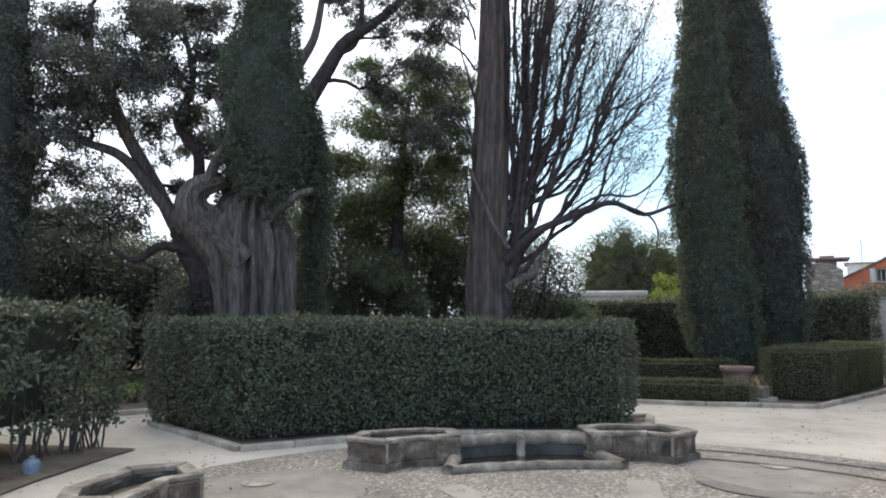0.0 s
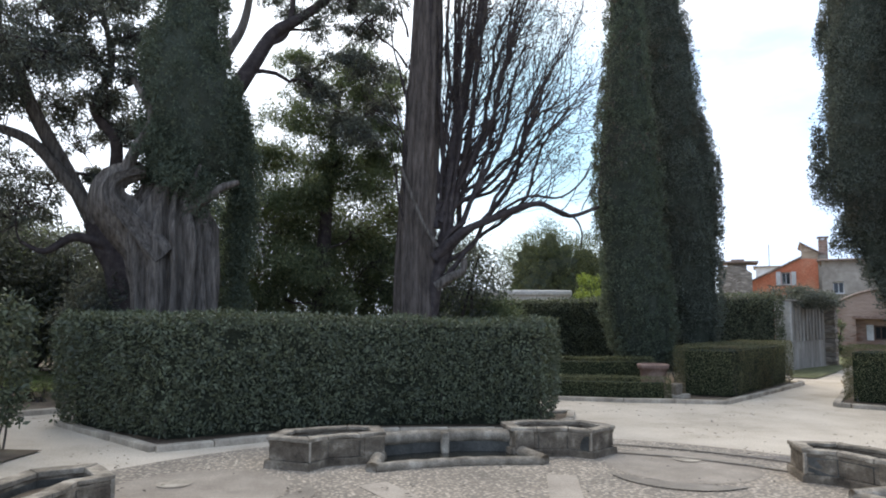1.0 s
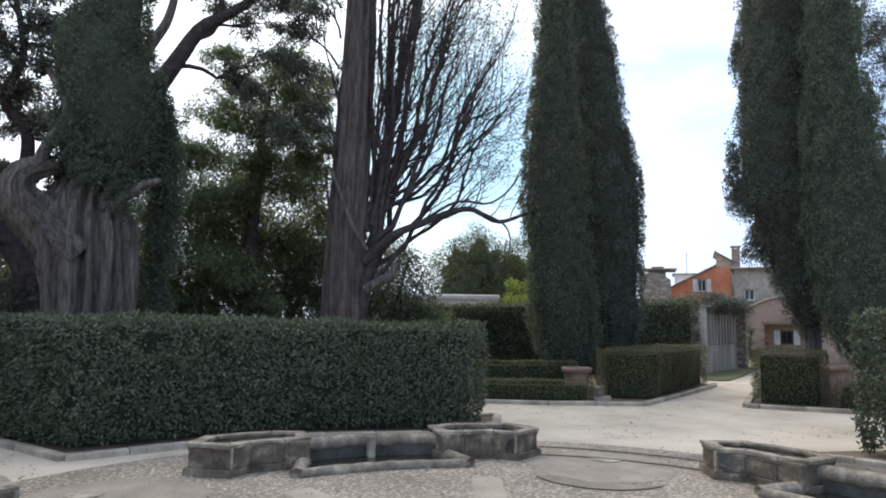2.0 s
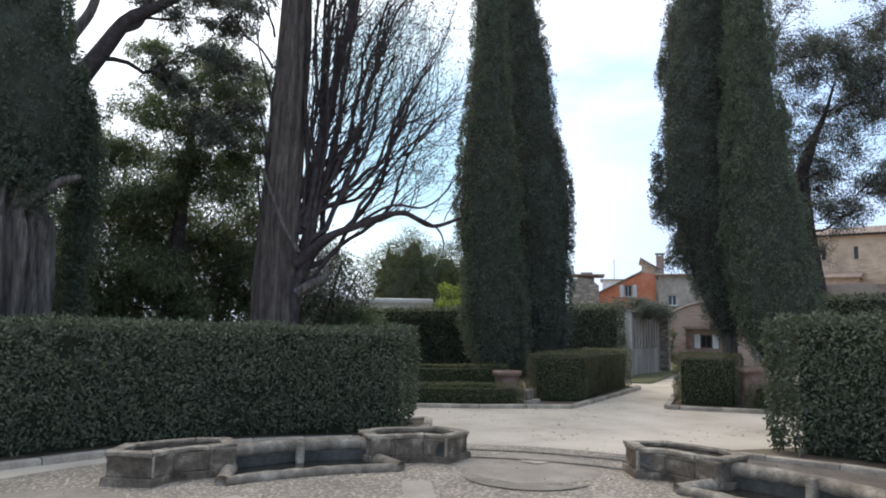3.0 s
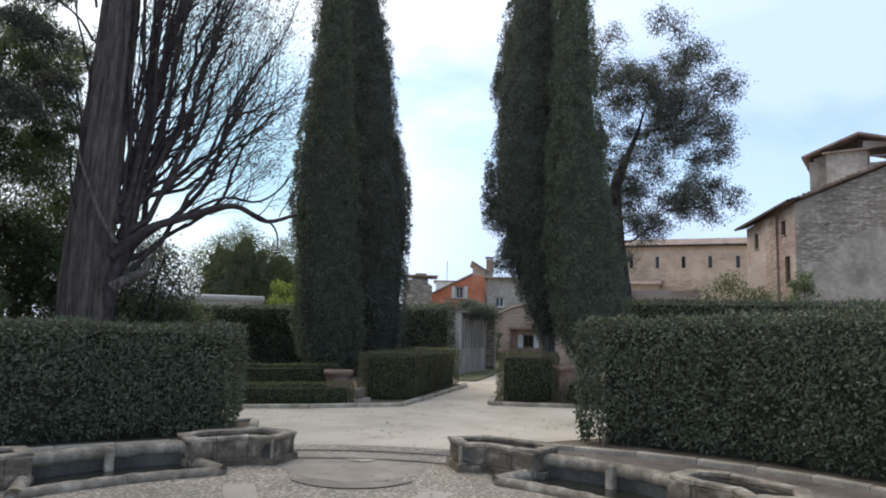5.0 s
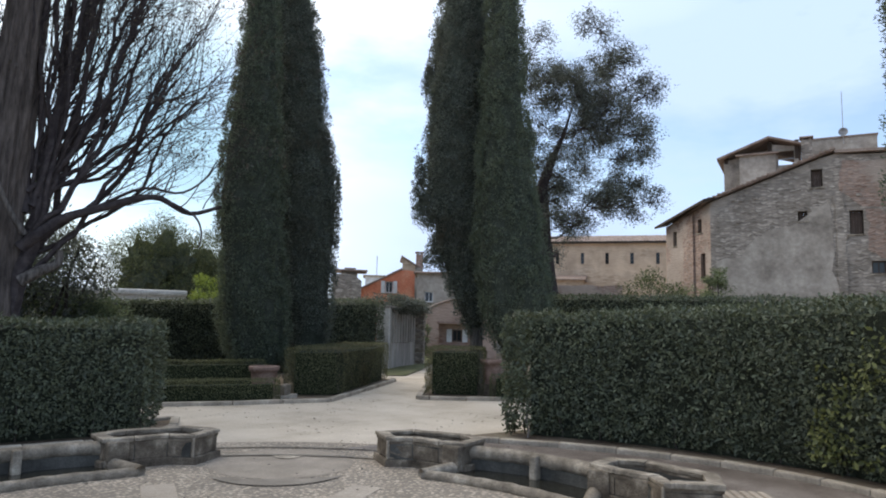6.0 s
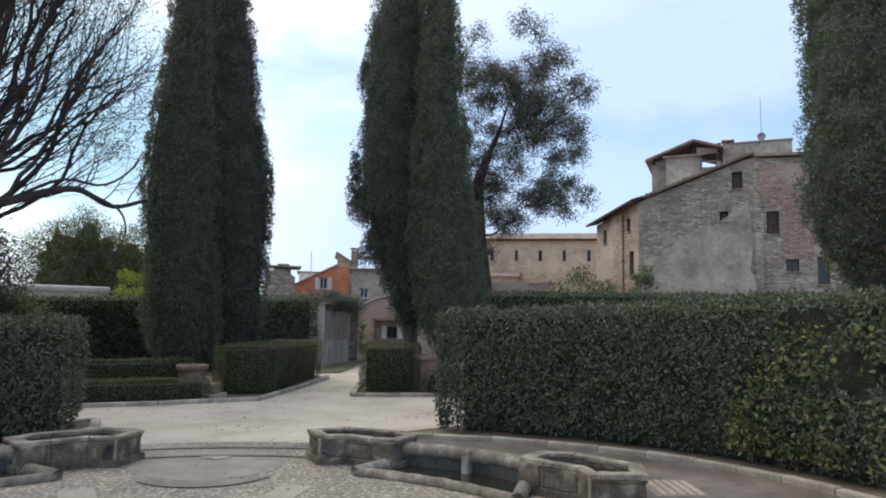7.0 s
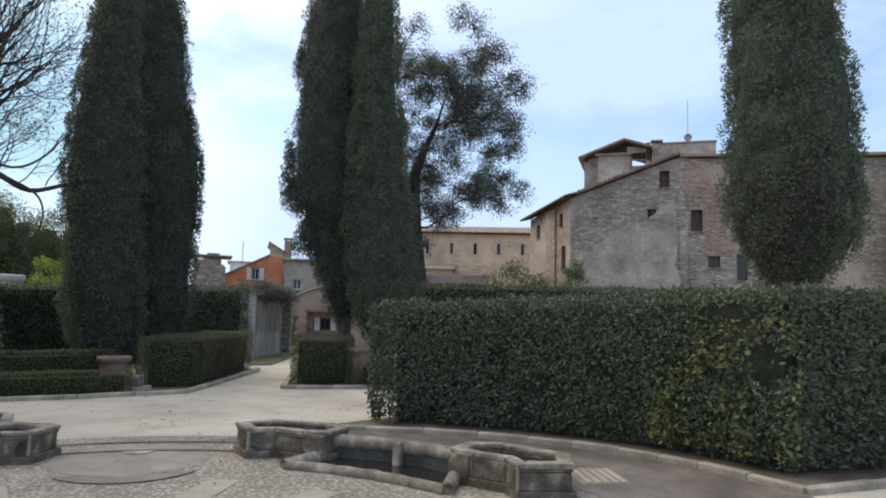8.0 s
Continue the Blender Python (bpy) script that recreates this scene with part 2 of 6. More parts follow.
# darker than the sprays: shade between them, put into the core's colour
M_cyp_in = mottled("cypress_gap_shade", [(0.04, 0.048, 0.036), (0.08, 0.092, 0.07)], 7, 40, 0.95, 0.8, 0.05)
M_oak = leaf_material("holm_oak_leaves", (0.05, 0.058, 0.053), (0.155, 0.172, 0.135), 0.5, 0.3, through_light=0.25)
M_oak_dark = leaf_material("dark_evergreen_leaves", (0.055, 0.063, 0.058), (0.18, 0.198, 0.16), 0.55, 0.28, through_light=0.35)
M_yew = leaf_material("yew_sprays", (0.075, 0.1, 0.06), (0.25, 0.29, 0.165), 0.6, 0.2, (0.12, 0.15, 0.06), 0.5, 0.42)
M_olive = leaf_material("pale_shrub_leaves", (0.045, 0.058, 0.026), (0.15, 0.17, 0.075), 0.6, 0.2)
M_lime = leaf_material("yellow_green_leaves", (0.14, 0.19, 0.035), (0.3, 0.36, 0.08), 0.6, 0.2)
M_dry = leaf_material("withered_leaves", (0.05, 0.045, 0.04), (0.12, 0.10, 0.085), 0.7, 0.2)
M_bark_grey = bark_material("grey_fluted_bark", (0.026, 0.022, 0.019), (0.225, 0.2, 0.178), (12, 12, 1.3))
M_bark_brown = bark_material("brown_fibrous_bark", (0.034, 0.028, 0.025), (0.175, 0.148, 0.13))
M_bark_dark = bark_material("dark_limb_bark", (0.03, 0.025, 0.026), (0.095, 0.08, 0.077), (4, 4, 4))
M_terracotta = mottled("terracotta", [(0.18, 0.12, 0.096), (0.27, 0.18, 0.142), (0.36, 0.265, 0.217)], 5, 40, 0.9, 0.4, 0.008)
M_marble = mottled("dirty_white_plaster", [(0.42, 0.4, 0.36), (0.58, 0.555, 0.505), (0.7, 0.675, 0.625)], 1.5, 20, 0.9, 0.4, 0.01)
M_rubble = masonry_material("rubble_masonry", [(0.17, 0.148, 0.124), (0.27, 0.237, 0.2), (0.33, 0.29, 0.245), (0.46, 0.41, 0.35)], (0.25, 0.22, 0.187), (0.36, 0.318, 0.268), 0.58, (0.24, 0.085), 3.0)
M_rubble_red = masonry_material("reddish_brick_masonry", [(0.2, 0.135, 0.105), (0.3, 0.215, 0.17), (0.39, 0.295, 0.24)], (0.27, 0.215, 0.18), (0.36, 0.3, 0.25), 0.56, (0.24, 0.075), 8.0)
M_render = mottled("stained_grey_render", [(0.18, 0.156, 0.13), (0.31, 0.272, 0.228), (0.41, 0.364, 0.308), (0.5, 0.445, 0.38)], 0.7, 4.5, 0.92, 0.4, 0.02)
M_tan = masonry_material("tan_masonry", [(0.37, 0.275, 0.19), (0.46, 0.35, 0.25), (0.54, 0.42, 0.31)], (0.45, 0.35, 0.255), (0.56, 0.43, 0.31), 0.45, (0.5, 0.15))
M_red = mottled("faded_orange_red_plaster", [(0.5, 0.16, 0.085), (0.6, 0.215, 0.12), (0.66, 0.34, 0.21)], 0.8, 10, 0.9, 0.3, 0.01)
M_lodge = masonry_material("brown_brickwork", [(0.24, 0.155, 0.12), (0.33, 0.215, 0.17), (0.39, 0.28, 0.225)], (0.33, 0.25, 0.205), (0.42, 0.31, 0.25), 0.5, (0.3, 0.1))
M_oldwall = mottled("weathered_streaked_wall", [(0.2, 0.182, 0.158), (0.34, 0.312, 0.275), (0.47, 0.435, 0.388)], 1.1, 12, 0.92, 0.6, 0.02, 0.15, (2.5, 2.5, 0.5))
M_tile = mottled("old_roof_tiles", [(0.17, 0.125, 0.1), (0.27, 0.2, 0.16), (0.36, 0.29, 0.24)], 2, 20, 0.9, 0.5, 0.02)
M_darkwood = mottled("dark_weathered_wood", [(0.035, 0.026, 0.02), (0.07, 0.052, 0.04)], 6, 30, 0.8, 0.4, 0.01, 0.2, (4, 4, 1))
M_shutter = mottled("brown_shutter_wood", [(0.07, 0.05, 0.04), (0.13, 0.095, 0.075)], 6, 30, 0.7, 0.4, 0.01)
M_white = mottled("chalky_white_paint", [(0.55, 0.55, 0.53), (0.72, 0.72, 0.7)], 3, 20, 0.8, 0.2, 0.005)
M_inside = mottled("unlit_room_plaster", [(0.05, 0.048, 0.045), (0.09, 0.085, 0.08)], 2, 10, 0.95, 0.1, 0.01)
M_metal = mottled("dull_grey_metal", [(0.2, 0.2, 0.2), (0.34, 0.34, 0.34)], 8, 40, 0.5, 0.1, 0.002, 0.5)
M_blue = mottled("blue_grey_plastic", [(0.15, 0.2, 0.25), (0.22, 0.28, 0.33)], 4, 30, 0.45, 0.05, 0.002, 0.5)
m_, n_, l_, p_ = shader("window_glass", 0.08, 0, 0.5)
p_.inputs["Base Color"].default_value = (0.02, 0.023, 0.026, 1)
M_glass = m_
m_, n_, l_, p_ = shader("pool_water", 0.06, 0, 0.5)
p_.inputs["Base Color"].default_value = (0.02, 0.019, 0.014, 1)
bump(n_, l_, p_, noise_tex(n_, l_, coords(n_, l_), 9, 3), 0.06, 0.01)
M_water = m_


# ---- building helpers ----
rng = np.random.default_rng(7)


def part(name, data, material, parent=None, label=""):
    """Links a bmesh or a mesh as one object, under a thing or a part."""
    if isinstance(data, bmesh.types.BMesh):
        me = bpy.data.meshes.new(name)
        data.normal_update()
        data.to_mesh(me)
        data.free()
    else:
        me = data
    if material is not None and not me.materials:
        me.materials.append(material)
    ob = new(name, me)
    ob.parent = parent
    return tagged(ob, label) if label else ob


def thing(name, label, category, at=(0, 0, 0), turn=0.0, group="", kind=""):
    ob = new(name)
    ob.matrix_basis = pose(*at, 0, 0, turn)
    return tagged(ob, label, category, group, kind)


def smooth(me):
    me.polygons.foreach_set("use_smooth", [True] * len(me.polygons))
    return me


def box(bm, x0, y0, z0, x1, y1, z1):
    v = [bm.verts.new((x, y, z)) for z in (z0, z1) for x, y in ((x0, y0), (x1, y0), (x1, y1), (x0, y1))]
    for f in ((0, 3, 2, 1), (4, 5, 6, 7), (0, 1, 5, 4), (1, 2, 6, 5), (2, 3, 7, 6), (3, 0, 4, 7)):
        bm.faces.new([v[i] for i in f])


def boxed(x0, y0, z0, x1, y1, z1, bevel=0.0):
    bm = bmesh.new()
    box(bm, x0, y0, z0, x1, y1, z1)
    if bevel:
        bmesh.ops.bevel(bm, geom=bm.edges[:], offset=bevel, segments=2, affect="EDGES", profile=0.6)
    return bm


def prism(pts, z0, z1, bevel=0.0, wobble=0.0):
    """An upright prism on a plan polygon that runs anticlockwise; z1 may be one height or one for each corner."""
    bm = bmesh.new()
    tops = z1 if isinstance(z1, (list, tuple)) else [z1] * len(pts)
    lo = [bm.verts.new((x, y, z0)) for x, y in pts]
    hi = [bm.verts.new((x, y, z)) for (x, y), z in zip(pts, tops)]
    bm.faces.new(lo[::-1])
    bm.faces.new(hi)
    for i in range(len(pts)):
        j = (i + 1) % len(pts)
        bm.faces.new((lo[i], lo[j], hi[j], hi[i]))
    if bevel:
        bmesh.ops.bevel(bm, geom=bm.edges[:], offset=bevel, segments=2, affect="EDGES", profile=0.6)
    if wobble:
        bmesh.ops.subdivide_edges(bm, edges=bm.edges[:], cuts=2, use_grid_fill=True)
        for v in bm.verts:
            v.co += wobble * noise.noise_vector(v.co * 4)
    return bm


def tube_data(path, radii, sides=7, flute=0.0, seed=0.0, flutes=7):
    """Vertices and faces of a tapering tube along path; flute gives it ridges."""
    path = np.asarray(path, float)
    n = len(path)
    tan = np.gradient(path, axis=0)
    tan /= np.linalg.norm(tan, axis=1)[:, None] + 1e-9
    ref = np.array([0.0, 1.0, 0.0]) if abs(tan[0][1]) < 0.9 else np.array([1.0, 0, 0])
    V = []
    for i in range(n):
        u = np.cross(tan[i], ref)
        u /= np.linalg.norm(u) + 1e-9
        w = np.cross(tan[i], u)
        for k in range(sides):
            a = 2 * math.pi * k / sides
            r = radii[i]
            if flute:
                z = path[i][2]
                r *= 1 + flute * (0.75 - 1.5 * abs(math.sin(flutes * a / 2 + 0.9 * math.sin(z * 0.6 + seed) + 2 * noise.noise((math.cos(a) * 1.5, math.sin(a) * 1.5 + seed, z * 0.3)))) ** 3 + 1.2 * noise.noise((2.2 * math.cos(a) + seed, 2.2 * math.sin(a), z * 0.45)) + 0.5 * noise.noise((7 * math.cos(a), 7 * math.sin(a) + seed, z * 1.3)))
            V.append(path[i] + r * (math.cos(a) * u + math.sin(a) * w))
    F = [(i * sides + k, (i + 1) * sides + k, (i + 1) * sides + (k + 1) % sides, i * sides + (k + 1) % sides) for i in range(n - 1) for k in range(sides)]
    F.append(tuple((n - 1) * sides + k for k in range(sides)))
    F.append(tuple(range(sides))[::-1])
    return V, F


def mesh_of(name, pieces):
    """One mesh of several (vertices, faces) pieces."""
    V, F = [], []
    for v, f in pieces:
        o = len(V)
        V.extend(map(tuple, v))
        F.extend([tuple(i + o for i in q) for q in f])
    me = bpy.data.meshes.new(name)
    me.from_pydata(V, [], F)
    return smooth(me)


def leaves_mesh(name, P, axis, normal, length, width):
    """One mesh of folded leaves: their feet, axes, upper sides, lengths and widths."""
    n = len(P)
    axis = axis / (np.linalg.norm(axis, axis=1)[:, None] + 1e-9)
    side = np.cross(normal, axis)
    side /= np.linalg.norm(side, axis=1)[:, None] + 1e-9
    up = np.cross(axis, side)
    L, Wd = length[:, None], width[:, None]
    V = np.empty((n, 4, 3), np.float32)
    V[:, 0] = P
    V[:, 1] = P + axis * L * 0.45 + side * Wd * 0.5 + up * Wd * 0.18
    V[:, 2] = P + axis * L
    V[:, 3] = P + axis * L * 0.45 - side * Wd * 0.5 + up * Wd * 0.18
    idx = (np.arange(n)[:, None] * 4 + np.array([0, 3, 2, 0, 2, 1])).astype(np.int32)
    me = bpy.data.meshes.new(name)
    me.vertices.add(4 * n)
    me.vertices.foreach_set("co", V.ravel())
    me.loops.add(6 * n)
    me.loops.foreach_set("vertex_index", idx.ravel())
    me.polygons.add(2 * n)
    me.polygons.foreach_set("loop_start", np.arange(0, 6 * n, 3, dtype=np.int32))
    me.update(calc_edges=True)
    me.validate()
    return me


def inset(pts, d):
    """A plan polygon that runs anticlockwise, drawn in by d."""
    p = [np.array(q, float) for q in pts]
    out = []
    for i in range(len(p)):
        e0, e1 = p[i] - p[i - 1], p[(i + 1) % len(p)] - p[i]
        nn = np.array([e0[1], -e0[0]]) / np.linalg.norm(e0) + np.array([e1[1], -e1[0]]) / np.linalg.norm(e1)
        nn /= max(0.5, np.linalg.norm(nn) ** 2 / 2)
        out.append(tuple(p[i] - nn * d))
    return out


def unit(n):
    v = rng.normal(size=(n, 3))
    return v / np.linalg.norm(v, axis=1)[:, None]


def n3(P, s, off=0.0):
    return np.array([noise.noise((x * s + off, y * s - off, z * s + 2 * off)) for x, y, z in P])


def wiggle(p0, p1, steps, amount, lift=0.0):
    """A wandering way from p0 to p1, lifted in its middle."""
    p0, p1 = np.asarray(p0, float), np.asarray(p1, float)
    s = np.linspace(0, 1, steps)
    k = rng.normal(size=(3, 3)) * amount
    bend = sum(k[j][None, :] * np.sin(math.pi * (j + 1) * s)[:, None] / (j + 1) for j in range(3))
    out = p0 + (p1 - p0) * s[:, None] + bend
    out[:, 2] += lift * np.sin(math.pi * s)
    return out


# ---- hedges ----
def hedge(name, label, pts, z0, tops, leaf=0.07, density=850, material=None, inner=None, taper=0.0, rough=0.07, group="", stems=0, gaps=(), lean=0.5):
    """A clipped hedge on a plan polygon that runs anticlockwise: a dark core that stands in for shade between the
    leaves, a coat of leaves and stems at its foot.
    """
    pts = [np.array(p, float) for p in pts]
    k = len(pts)
    tops = list(tops) if isinstance(tops, (list, tuple)) else [tops] * k
    if sum(pts[i - 1][0] * pts[i][1] - pts[i][0] * pts[i - 1][1] for i in range(k)) < 0:
        pts, tops = pts[::-1], tops[::-1]
    mid = sum(pts) / k
    root = thing(name, label, "hedge", (float(mid[0]), float(mid[1]), 0), 0, group)
    P, N = [], []
    for i in range(k):
        a, b = pts[i], pts[(i + 1) % k]
        d = b - a
        ln = np.linalg.norm(d)
        nrm = np.array([d[1], -d[0]]) / ln
        h = (tops[i] + tops[(i + 1) % k]) / 2 - z0
        m = int(ln * h * density)
        s, q = rng.random(m), rng.random(m) ** 0.95
        zt = tops[i] + (tops[(i + 1) % k] - tops[i]) * s
        z = z0 + (zt - z0) * q
        inset = taper * np.clip(1 - q / 0.45, 0, 1) ** 1.6 + 0.10 * np.clip((q - 0.9) / 0.1, 0, 1) ** 2
        p = np.column_stack([a[0] + d[0] * s - nrm[0] * inset, a[1] + d[1] * s - nrm[1] * inset, z])
        P.append(p)
        N.append(np.tile([nrm[0], nrm[1], 0.15], (m, 1)))
    lo, hi = np.min(pts, axis=0), np.max(pts, axis=0)
    m = int((hi[0] - lo[0]) * (hi[1] - lo[1]) * density * 0.7)
    c = lo + rng.random((m, 2)) * (hi - lo)
    inside = np.zeros(m, bool)
    for i in range(k):
        a, b = pts[i], pts[(i + 1) % k]
        cross = ((a[1] > c[:, 1]) != (b[1] > c[:, 1])) & (c[:, 0] < (b[0] - a[0]) * (c[:, 1] - a[1]) / (b[1] - a[1] + 1e-12) + a[0])
        inside ^= cross
    c = c[inside]
    wgt = 1 / (np.array([np.linalg.norm(c - p, axis=1) for p in pts]).T ** 2 + 1e-3)
    zt = (wgt * np.array(tops)).sum(1) / wgt.sum(1)
    P.append(np.column_stack([c, zt]))
    N.append(np.tile([0, 0, 1.0], (len(c), 1)))
    P, N = np.vstack(P), np.vstack(N)
    bulge = rough * (n3(P, 1.1, 3) * 1.0 + n3(P, 3.6, 7) * 0.7) + rng.normal(size=len(P)) * leaf * 0.35
    keep = rng.random(len(P)) < np.clip(1.25 + 1.6 * n3(P, 2.3, 11), 0.25, 1)
    for gx, gy, gz, gr in gaps:
        keep &= ~((np.linalg.norm(P - np.array([gx, gy, gz]), axis=1) < gr * (1 + 0.5 * n3(P, 5.0, 2))) & (rng.random(len(P)) < 0.93))
    P = (P + N * bulge[:, None])[keep]
    N = N[keep]
    n = len(P)
    axis = unit(n) * 0.9 + N * 0.35 + np.array([0, 0, -0.15])
    nor = N + unit(n) * lean
    L = leaf * (0.7 + 0.6 * rng.random(n))
    P = P - np.array([mid[0], mid[1], 0])
    part("leaves", leaves_mesh("leaves", P, axis, nor, L, L * 0.44), material, root)
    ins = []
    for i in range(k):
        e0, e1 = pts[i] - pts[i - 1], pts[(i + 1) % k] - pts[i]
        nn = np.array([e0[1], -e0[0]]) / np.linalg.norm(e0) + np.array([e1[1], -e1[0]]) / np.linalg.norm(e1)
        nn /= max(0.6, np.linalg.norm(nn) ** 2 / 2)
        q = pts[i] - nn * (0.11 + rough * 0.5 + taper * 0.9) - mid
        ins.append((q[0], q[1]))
    # solid core; its dark colour stands in for shade inside the hedge
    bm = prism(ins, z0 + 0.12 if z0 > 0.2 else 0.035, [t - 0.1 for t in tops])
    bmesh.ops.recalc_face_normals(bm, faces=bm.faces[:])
    part("dark_core", bm, inner, root)
    if stems:
        kinds = []
        for _ in range(8):
            top = (rng.normal() * 0.09, rng.normal() * 0.09, z0 + 0.4)
            kinds.append(mesh_of("stem", [tube_data(wiggle((0, 0, -0.02), top, 5, 0.025), [0.014, 0.013, 0.012, 0.011, 0.01], 5)]))
        for n_ in range(stems):
            i = int(rng.integers(k))
            a, b = pts[i], pts[(i + 1) % k]
            d = b - a
            nrm = np.array([d[1], -d[0]]) / np.linalg.norm(d)
            q = a + d * rng.random() - nrm * (0.2 + taper * 0.5 + 0.12 * rng.random()) - mid
            part("stem", kinds[n_ % 8], M_bark_grey, root).matrix_basis = pose(float(q[0]), float(q[1]), 0, 0, 0, float(rng.random() * 360))
    return root


# ---- trees ----
def cypress(label, at, prof, density, material, trunk=0.28, seed=0.0, extra=(), name="cypress"):
    """A columnar cypress: trunk, a dark core that paints the shade between sprays, and a coat of bunched sprays. prof:
    heights, radii and sideways drift of the column.
    """
    root = thing(name, label, "tree", at)
    top = prof[-1][0]
    ln = math.hypot(at[0], at[1])
    side = np.array([at[1] / ln, -at[0] / ln, 0.0])
    hp, rp, op = (np.array([p[i] for p in prof], float) for i in range(3))

    def axis_at(h):
        h = np.atleast_1d(np.asarray(h, float))
        return np.interp(h, hp, op)[:, None] * side + np.column_stack([np.zeros((len(h), 2)), h])

    hs = np.linspace(0, top * 0.92, 16)
    way = axis_at(hs)
    way[0] = (0, 0, -0.1)
    part("trunk", mesh_of("trunk", [tube_data(way, np.linspace(trunk, 0.04, 16), 14, 0.2, seed)]), M_bark_grey, root)

    def shell(h, a):
        lump = noise.noise((math.cos(a) * 1.5 + seed, math.sin(a) * 1.5, h * 0.5)) + 0.7 * noise.noise((math.cos(a) * 3.5 + seed, math.sin(a) * 3.5, h * 1.1))
        return np.interp(h, hp, rp) * (0.93 + 0.1 * lump + 0.11 * noise.noise((math.cos(a) * 5 + seed, math.sin(a) * 5, h * 1.9)))

    # solid core just under the sprays, coloured dark for the shaded depth
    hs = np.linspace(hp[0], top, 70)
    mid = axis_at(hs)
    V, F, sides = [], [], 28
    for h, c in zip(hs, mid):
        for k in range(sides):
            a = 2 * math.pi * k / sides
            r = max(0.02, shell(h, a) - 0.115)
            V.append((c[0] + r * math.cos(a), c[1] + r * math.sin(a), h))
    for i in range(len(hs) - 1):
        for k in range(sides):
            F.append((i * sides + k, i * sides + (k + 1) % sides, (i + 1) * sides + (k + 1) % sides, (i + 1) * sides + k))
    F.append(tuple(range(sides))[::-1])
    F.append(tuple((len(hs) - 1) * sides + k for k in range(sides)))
    part("dark_core", mesh_of("dark_core", [(V, F)]), M_cyp_in, root)
    # bunches of sprays over the column, thinner where it rises out of sight
    hh = np.linspace(hp[0], top, 300)
    rr = np.interp(hh, hp, rp)
    wgt = (rr + 0.05) * np.where(hh > 11.5, 0.3, 1.0)
    m = int(np.sum(wgt) * (hh[1] - hh[0]) * 2 * math.pi * density)
    cdf = np.cumsum(wgt)
    h = np.interp(rng.random(m), cdf / cdf[-1], hh)
    a = rng.random(m) * 2 * math.pi
    r = np.array([shell(x, y) for x, y in zip(h, a)])
    out = np.column_stack([np.cos(a), np.sin(a), np.zeros(m)])
    A = out * r[:, None] + h[:, None] * np.array([0, 0, 0.7])
    r = r - 0.09 + 0.1 * n3(A, 3.0, seed + 5) + 0.07 * n3(A, 1.5, seed + 9) + 0.035 * rng.normal(size=m) + 0.06 * np.clip(rng.normal(size=m) - 1.5, 0, 2)
    cen = axis_at(h) + out * np.maximum(r, 0.02)[:, None]
    crd = 0.085 + 0.085 * rng.random(m)
    for cx, cy, cz, er, eh, en in extra:
        q = unit(en) * rng.random((en, 1)) ** 0.4 * np.array([er, er, eh])
        q[:, :2] *= np.clip(1 - (q[:, 2:3] + eh) / (2 * eh), 0.2, 1) ** 0.7
        cen = np.vstack([cen, q + np.array([cx, cy, cz])])
        out = np.vstack([out, np.column_stack([q[:, :2] / er, np.full(en, 0.3)])])
        crd = np.append(crd, 0.07 + 0.07 * rng.random(en))
    per = 30
    c, o, cr = np.repeat(cen, per, axis=0), np.repeat(out, per, axis=0), np.repeat(crd, per)
    n = len(c)
    d = unit(n) * 0.9 + o * 0.75 + np.array([0, 0, 0.25])
    d /= np.linalg.norm(d, axis=1)[:, None]
    P = c + d * (cr * (0.55 + 0.5 * rng.random(n)))[:, None] * np.array([1, 1, 1.5])
    L = 0.037 + 0.043 * rng.random(n)
    part("foliage", leaves_mesh("foliage", P, d * 0.7 + unit(n) * 0.75 + np.array([0, 0, 0.35]), d + unit(n) * 0.55, L, L * 0.42), material, root)
    return root


def clump_leaves(centres, radii, count, leaf, droop=0.0, flat=0.7, slim=0.45):
    """Leaves round the given clump centres: feet, axes, upper sides, lengths and widths."""
    c = np.repeat(centres, count, axis=0)
    r = np.repeat(radii, count)
    n = len(c)
    q = unit(n) * (rng.random((n, 1)) ** 0.5) * np.array([1, 1, flat])
    P = c + q * r[:, None]
    axis = q + unit(n) * 0.7 + np.array([0, 0, -droop])
    nor = np.array([0, 0, 1.0]) + unit(n) * 0.8
    L = leaf * (0.6 + 0.8 * rng.random(n))
    return P, axis, nor, L, L * slim


def grow(pieces, tips, p, d, length, radius, level, spread=0.5, lift=0.25, sides=6, kids=3, shrink=0.62):
    """A limb that wanders, thins and forks into smaller ones."""
    steps = 6
    path, dirs = [p], [d]
    for _ in range(steps):
        d = d + rng.normal(size=3) * 0.13 + np.array([0, 0, lift * 0.22])
        d = d / np.linalg.norm(d)
        p = p + d * length / steps
        path.append(p)
        dirs.append(d)
    radii = np.linspace(radius, radius * 0.5, steps + 1)
    pieces.append(tube_data(path, radii, max(3, sides)))
    if level == 0:
        tips.append(p)
        tips.append(path[3])
        return
    for j in range(kids):
        i = int(rng.integers(2, steps + 1)) if j else steps
        side = unit(1)[0]
        nd = dirs[i] + side * spread * (0.5 if j == 0 else 1.0)
        grow(pieces, tips, path[i], nd / np.linalg.norm(nd), length * shrink * (0.75 + 0.5 * rng.random()), radii[i] * 0.68, level - 1, spread, lift, sides - 1, kids, shrink)


